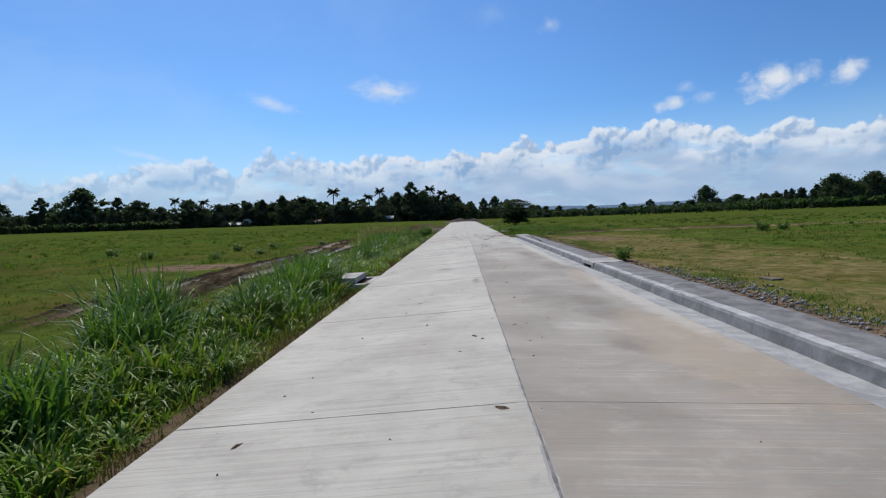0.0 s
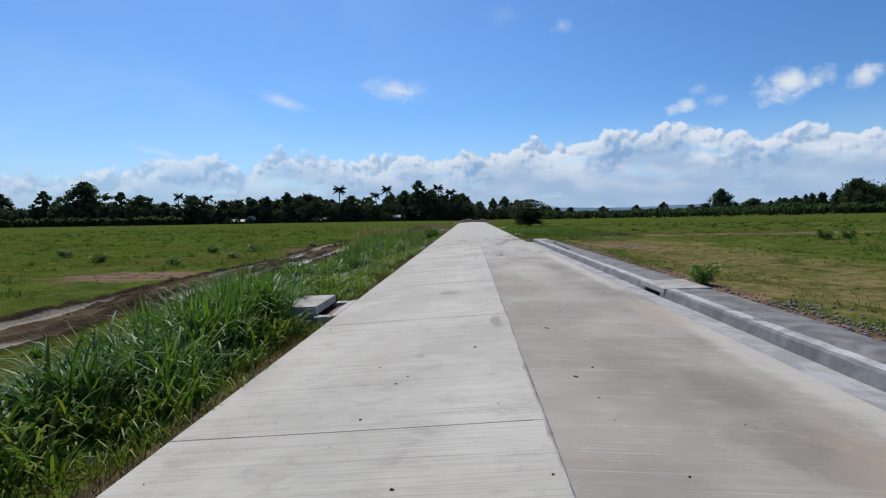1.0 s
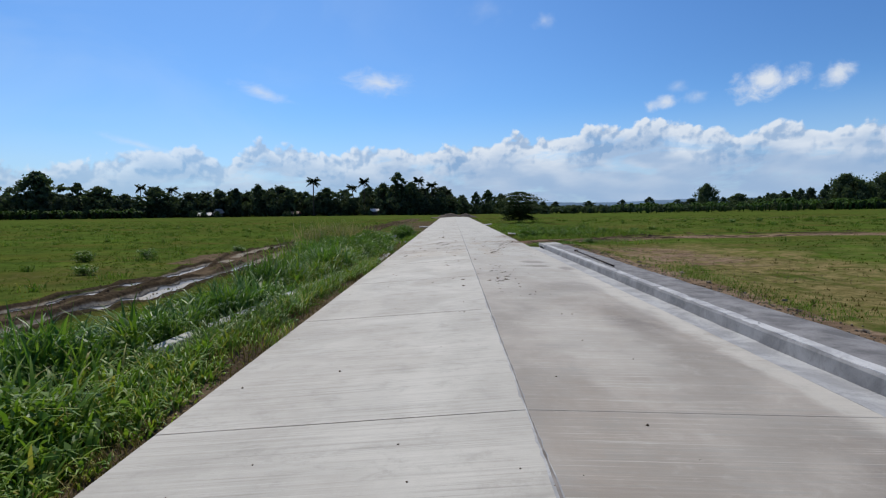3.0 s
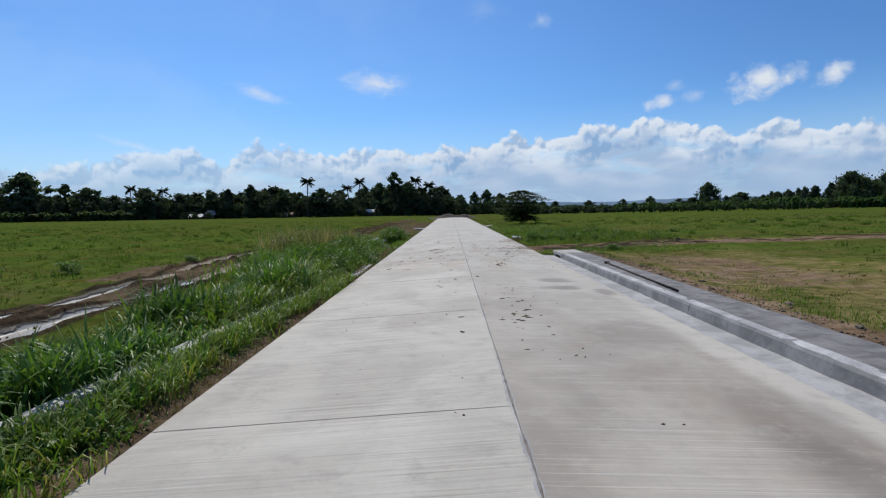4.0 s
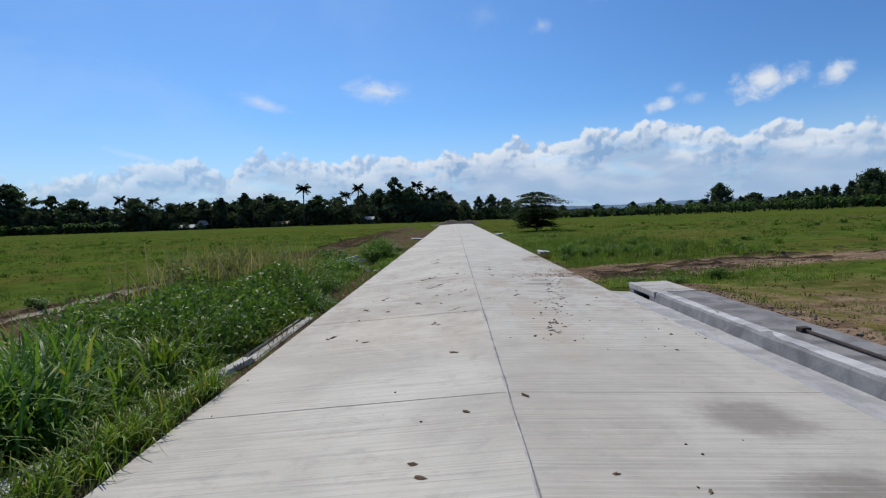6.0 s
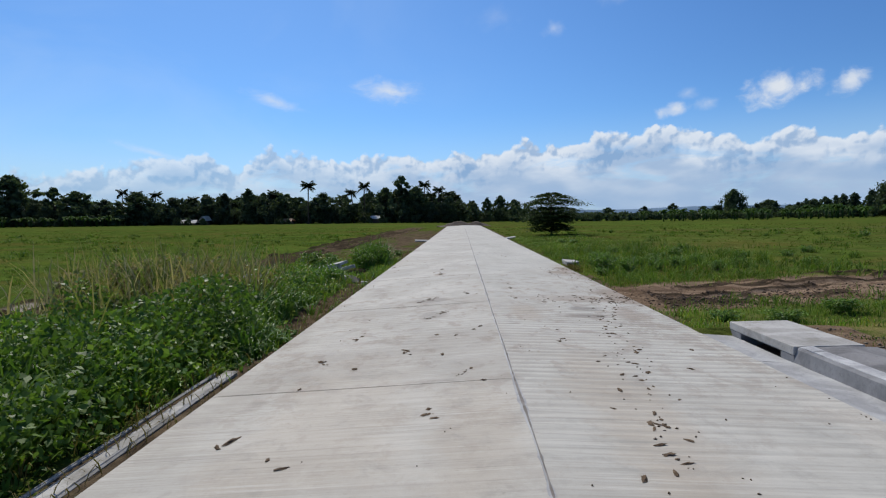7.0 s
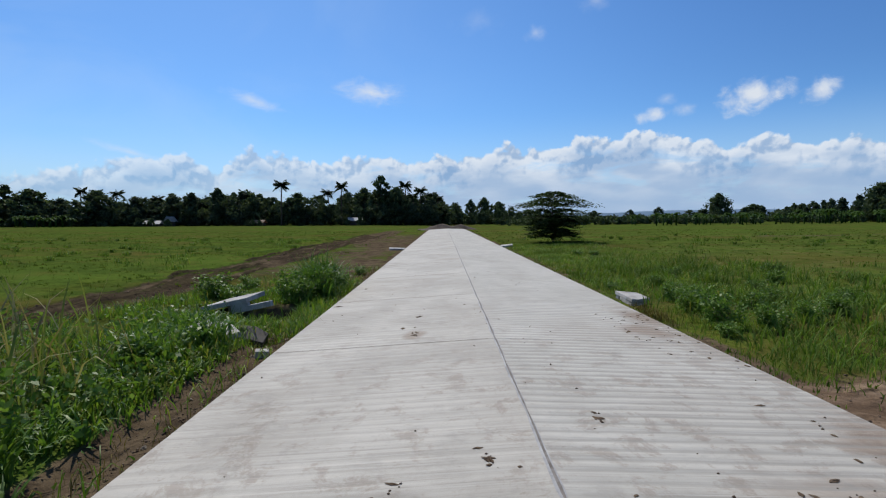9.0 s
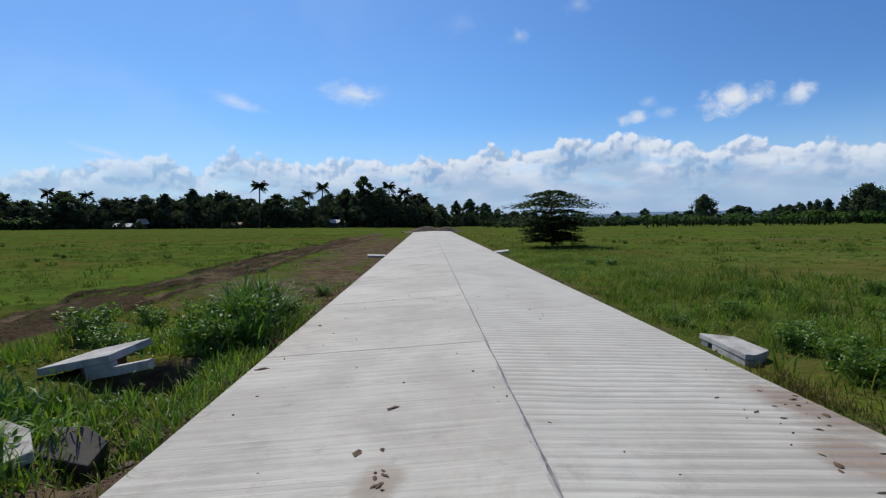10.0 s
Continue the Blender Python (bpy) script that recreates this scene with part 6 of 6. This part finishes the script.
h = rg.uniform(0.025, 0.09, len(x)) * (0.5 + 1.2 * vnoise(x * 0.35 + 3, y * 0.35)) * (1 + 0.5 * ((y > 44) & (x < 8)))
for sel, mat, label in ((dry, G_DRY, "dry straw-coloured short grass"), (~dry, G_FIELD, "short green field grass")):
    blades("field_grass", x[sel], y[sel], h[sel] * (0.7 if mat is G_DRY else 1), rg.uniform(0.012, 0.03, sel.sum()) * (1 + np.hypot(x[sel], y[sel]) / 45), mat, rg, label, 0.85, True)

# taller tufts standing out in the fields
tx, ty = [], []
for x0, x1, y0, y1, k in ((-60, -10.5, 12, 90, 420), (5.5, 60, 8, 90, 380)):
    px, py = rg.uniform(x0, x1, k), rg.uniform(y0, y1, k)
    sel = ((np.abs(py - cross_y(px)) > 3) & ((px > 14) | (py > 46))) | (px < 0)
    for a, b in zip(px[sel], py[sel]):
        m = int(rg.integers(18, 60))
        sp = rg.uniform(0.06, 0.38)
        tx.append(a + rg.normal(0, sp, m))
        ty.append(b + rg.normal(0, sp * 0.8, m))
tx, ty = np.concatenate(tx), np.concatenate(ty)
blades("grass_tufts", tx, ty, rg.uniform(0.08, 0.30, len(tx)), rg.uniform(0.010, 0.022, len(tx)) * (1 + np.hypot(tx, ty) / 60), G_MID, rg, "scattered taller tufts in the field", 0.9)

# fringes by the road on the right, and thick grass past the kerb's end
x, y = scatter(60000, 2.92, 9, 38.9, 75, lambda x, y: (1 - ridge(y, cross_y(x), 2.2)) * np.clip(1.25 - (x - 3) / 7, 0.15, 1) * np.clip(1.4 - (y - 40) / 40, 0.2, 1) * (0.35 + 0.65 * step(vnoise(x * 1.3, y * 1.3), 0.3, 0.6))
               * (1 - ((x > 3.0) & (x < 4.0) & (y > 48.9) & (y < 50.5))))
h = (0.10 + 0.22 * vnoise(x * 0.8 + 70, y * 0.8)) * rg.uniform(0.5, 1.3, len(x)) * (0.45 + 0.55 * step(x, 2.95, 3.6))
pale = vnoise(x * 0.7 + 90, y * 0.7) > 0.42
for sel, mat in ((pale, G_TALL), (~pale, G_MID)):
    blades("verge_grass", x[sel], y[sel], h[sel] * 0.75, rg.uniform(0.007, 0.016, sel.sum()), mat, rg, "fresh green grass along the road edge", 1.0)
x, y = scatter(30000, 4.3, 6.6, 2, 39, lambda x, y: step(x, 4.3, 4.8) * step(x, 6.6, 5.2) * (step(vnoise(x * 1.5, y * 0.7), 0.35, 0.7)))
blades("verge_grass", x, y, rg.uniform(0.02, 0.10, len(x)), rg.uniform(0.006, 0.014, len(x)), G_MID, rg, "patchy low grass behind the walk", 0.9)

# long stalks, green and withered, over the weedy stretch
n = 2600
x, y = -6.3 + rg.normal(0, 0.9, n), 41.9 + rg.normal(0, 1.5, n)
k = (x < -4.6) & (x > -8.6)
x, y = x[k], y[k]
arching("weed_stalks", x, y, rg.uniform(0.6, 1.7, len(x)), rg.uniform(0.010, 0.036, len(x)), G_BROWN, rg, "withered stalks over the weeds", (0.1, 1.9))
n = 2600
x, y = rg.uniform(-7.4, -3.9, n), rg.uniform(33.5, 46.5, n)
k = (x < -4.3) | (y < 40)
x, y = x[k], y[k]
arching("weed_stalks", x, y, rg.uniform(0.35, 0.95, len(x)) * step(y, 48, 42), rg.uniform(0.012, 0.034, len(x)), G_TALL, rg, "coarse green leaves over the weeds", (0.3, 2.2))

# loose tufts among the weeds past the earth road
tx, ty = rg.uniform(3.3, 11.0, 420), rg.uniform(45.4, 60.0, 420)
k = ~((tx < 4.0) & (ty > 49.2) & (ty < 51.0))
near = np.repeat(np.flatnonzero(k), 12)
spread = rg.normal(0, 0.06, (len(near), 2))
arching("weed_tufts", tx[near] + spread[:, 0], ty[near] + spread[:, 1], rg.uniform(0.15, 0.55, len(near)), rg.uniform(0.010, 0.026, len(near)), G_MID, rg, "loose green tufts among the weeds",
        lean=np.arctan2(spread[:, 1], spread[:, 0]) + rg.normal(0, 0.7, len(near)))

# creeping broad-leaved growth over the left verge
x, y = scatter(62000, -6.6, -3.35, 34.5, 50.5, lambda x, y: step(vnoise(x * 0.9 + 7, y * 0.8), 0.38, 0.55) * step(-x, 3.35, 3.8) * np.clip(1.3 - (y - 36) / 9, 0.06, 1) * (1 - 0.95 * ((y > 40) & (x > -4.05))))
hgt = (0.12 + 0.85 * vnoise(x * 1.1, y * 1.1)) * step(-x, 3.2, 4.0) * np.clip(1.35 - (y - 36) / 16, 0.3, 1)
z = ground_z(x, y) + hgt * rg.uniform(0.25, 1.1, len(x)) + 0.03
v, f = leaf_quads(np.stack([x, y, z], -1), rg.uniform(0.03, 0.11, len(x)), rg, 0.36, 0.6)
tagged(mesh_object("creeping_weeds", v, f, G_WEED), "low creeping broad-leaved weeds", "weeds", kind="stuff")
x, y = scatter(26000, -6.4, -3.5, 1.5, 36, lambda x, y: step(vnoise(x * 1.1 + 31, y * 0.9), 0.5, 0.7) * clear_of_box(x, y) * ((y < 21.5) | (np.abs(x - edge_x(y)) > 0.2)))
z = ground_z(x, y) + verge_height(x, y) * rg.uniform(0.3, 0.95, len(x))
v, f = leaf_quads(np.stack([x, y, z], -1), rg.uniform(0.05, 0.14, len(x)), rg, 0.45, 0.5)
tagged(mesh_object("mixed_weeds", v, f, G_WEED), "low creeping broad-leaved weeds", "weeds", kind="stuff")

weed = [weed_bush(s, G_WEED, "leafy green roadside weed", 0.8, 0.9, 1250, 0.078) for s in (501, 502, 503)]
for x, y, s, tall in ((3.75, 47.3, 1.0, 0.95), (4.4, 47.0, 0.9, 0.9), (4.1, 48.3, 0.95, 1.0), (4.15, 49.2, 0.9, 0.9), (3.95, 48.75, 0.8, 0.8), (4.3, 50.3, 0.95, 0.8), (5.4, 47.6, 0.8, 0.8), (6.3, 48.2, 0.8, 0.75), (7.2, 47.4, 0.75, 0.7), (8.3, 48.5, 0.8, 0.7), (5.0, 51, 0.7, 0.7),
                      (6.8, 51.5, 0.8, 0.7), (9.4, 50.5, 0.8, 0.75), (4.48, 17.5, 0.78, 0.85), (19.0, 36.5, 1.3, 0.6), (20.6, 36.8, 1.2, 0.55), (-3.95, 51.2, 0.9, 1.0), (-3.7, 51.9, 1.0, 1.15), (-4.4, 51.7, 1.0, 1.0), (-5.6, 51.3, 0.9, 0.7), (-4.15, 52.6, 0.8, 1.2), (-3.9, 53.5, 0.75, 1.5), (-6.5, 52.3, 1.1, 0.8),
                      (-5.9, 53.0, 0.8, 0.8), (-3.75, 54.6, 0.7, 0.8), (-4.9, 46.0, 0.8, 0.6), (-5.6, 40.0, 0.9, 0.8), (-4.7, 41.5, 0.9, 0.7), (-13.0, 27.5, 0.9, 0.6), (-15.5, 36.0, 1.0, 0.6), (-13.2, 36.5, 1.0, 0.6), (-12.0, 31, 0.8, 0.55),
                      (-10.8, 40, 0.8, 0.5), (-18, 30, 1.0, 0.6), (-22, 33, 1.1, 0.6), (5.2, 48.9, 0.8, 0.8), (6.0, 49.6, 0.8, 0.7), (7.4, 49.4, 0.8, 0.7), (4.9, 53.0, 0.8, 0.7), (6.0, 54.2, 0.8, 0.7), (7.9, 52.6, 0.9, 0.7), (3.6, 52.2, 0.6, 0.6), (3.5, 46.6, 0.6, 0.6), (9.0, 54.5, 0.9, 0.7), (3.9, 40.1, 0.6, 0.45), (4.8, 40.0, 0.7, 0.45), (5.9, 40.2, 0.7, 0.5), (5.6, 64.0, 0.9, 0.5), (6.3, 63.5, 0.9, 0.5), (-3.6, 57.5, 0.6, 0.7),
                      (12, 52, 0.9, 0.5), (14, 54, 1.0, 0.5), (11, 49, 0.9, 0.5), (28, 70, 1.2, 0.5), (33, 74, 1.2, 0.5)):
    put(weed[r.randrange(3)], x, y, s * (0.78 if x > 3.3 and y > 46 else 1.0), r.uniform(0, 360), tall=tall)

# withered stalks above the weeds
stalk = [weed_bush(s, G_BROWN, "withered brown weed stalks with dry leaves", 1.45, 0.9, 420, 0.115, "dry_weed", "dry weed", 0.2) for s in (601, 602)]
for x, y, s, tall in ((-6.4, 41.0, 1.0, 1.0), (-5.7, 42.0, 0.9, 1.0), (-6.9, 42.3, 1.0, 1.05), (-6.2, 43.2, 0.95, 1.0), (-7.3, 40.3, 0.9, 0.9), (-5.2, 43.4, 0.8, 0.8), (-6.8, 44.3, 0.9, 0.9), (-5.9, 39.5, 0.8, 0.85), (-7.6, 43.6, 0.8, 0.9), (-7.0, 41.3, 1.0, 0.95), (-6.5, 42.0, 1.0, 1.0), (-7.7, 41.6, 0.9, 0.9), (-5.6, 40.6, 0.9, 0.85), (-8.0, 42.6, 0.9, 0.85)):
    put(stalk[r.randrange(2)], x, y, s, r.uniform(0, 360), tall=tall)
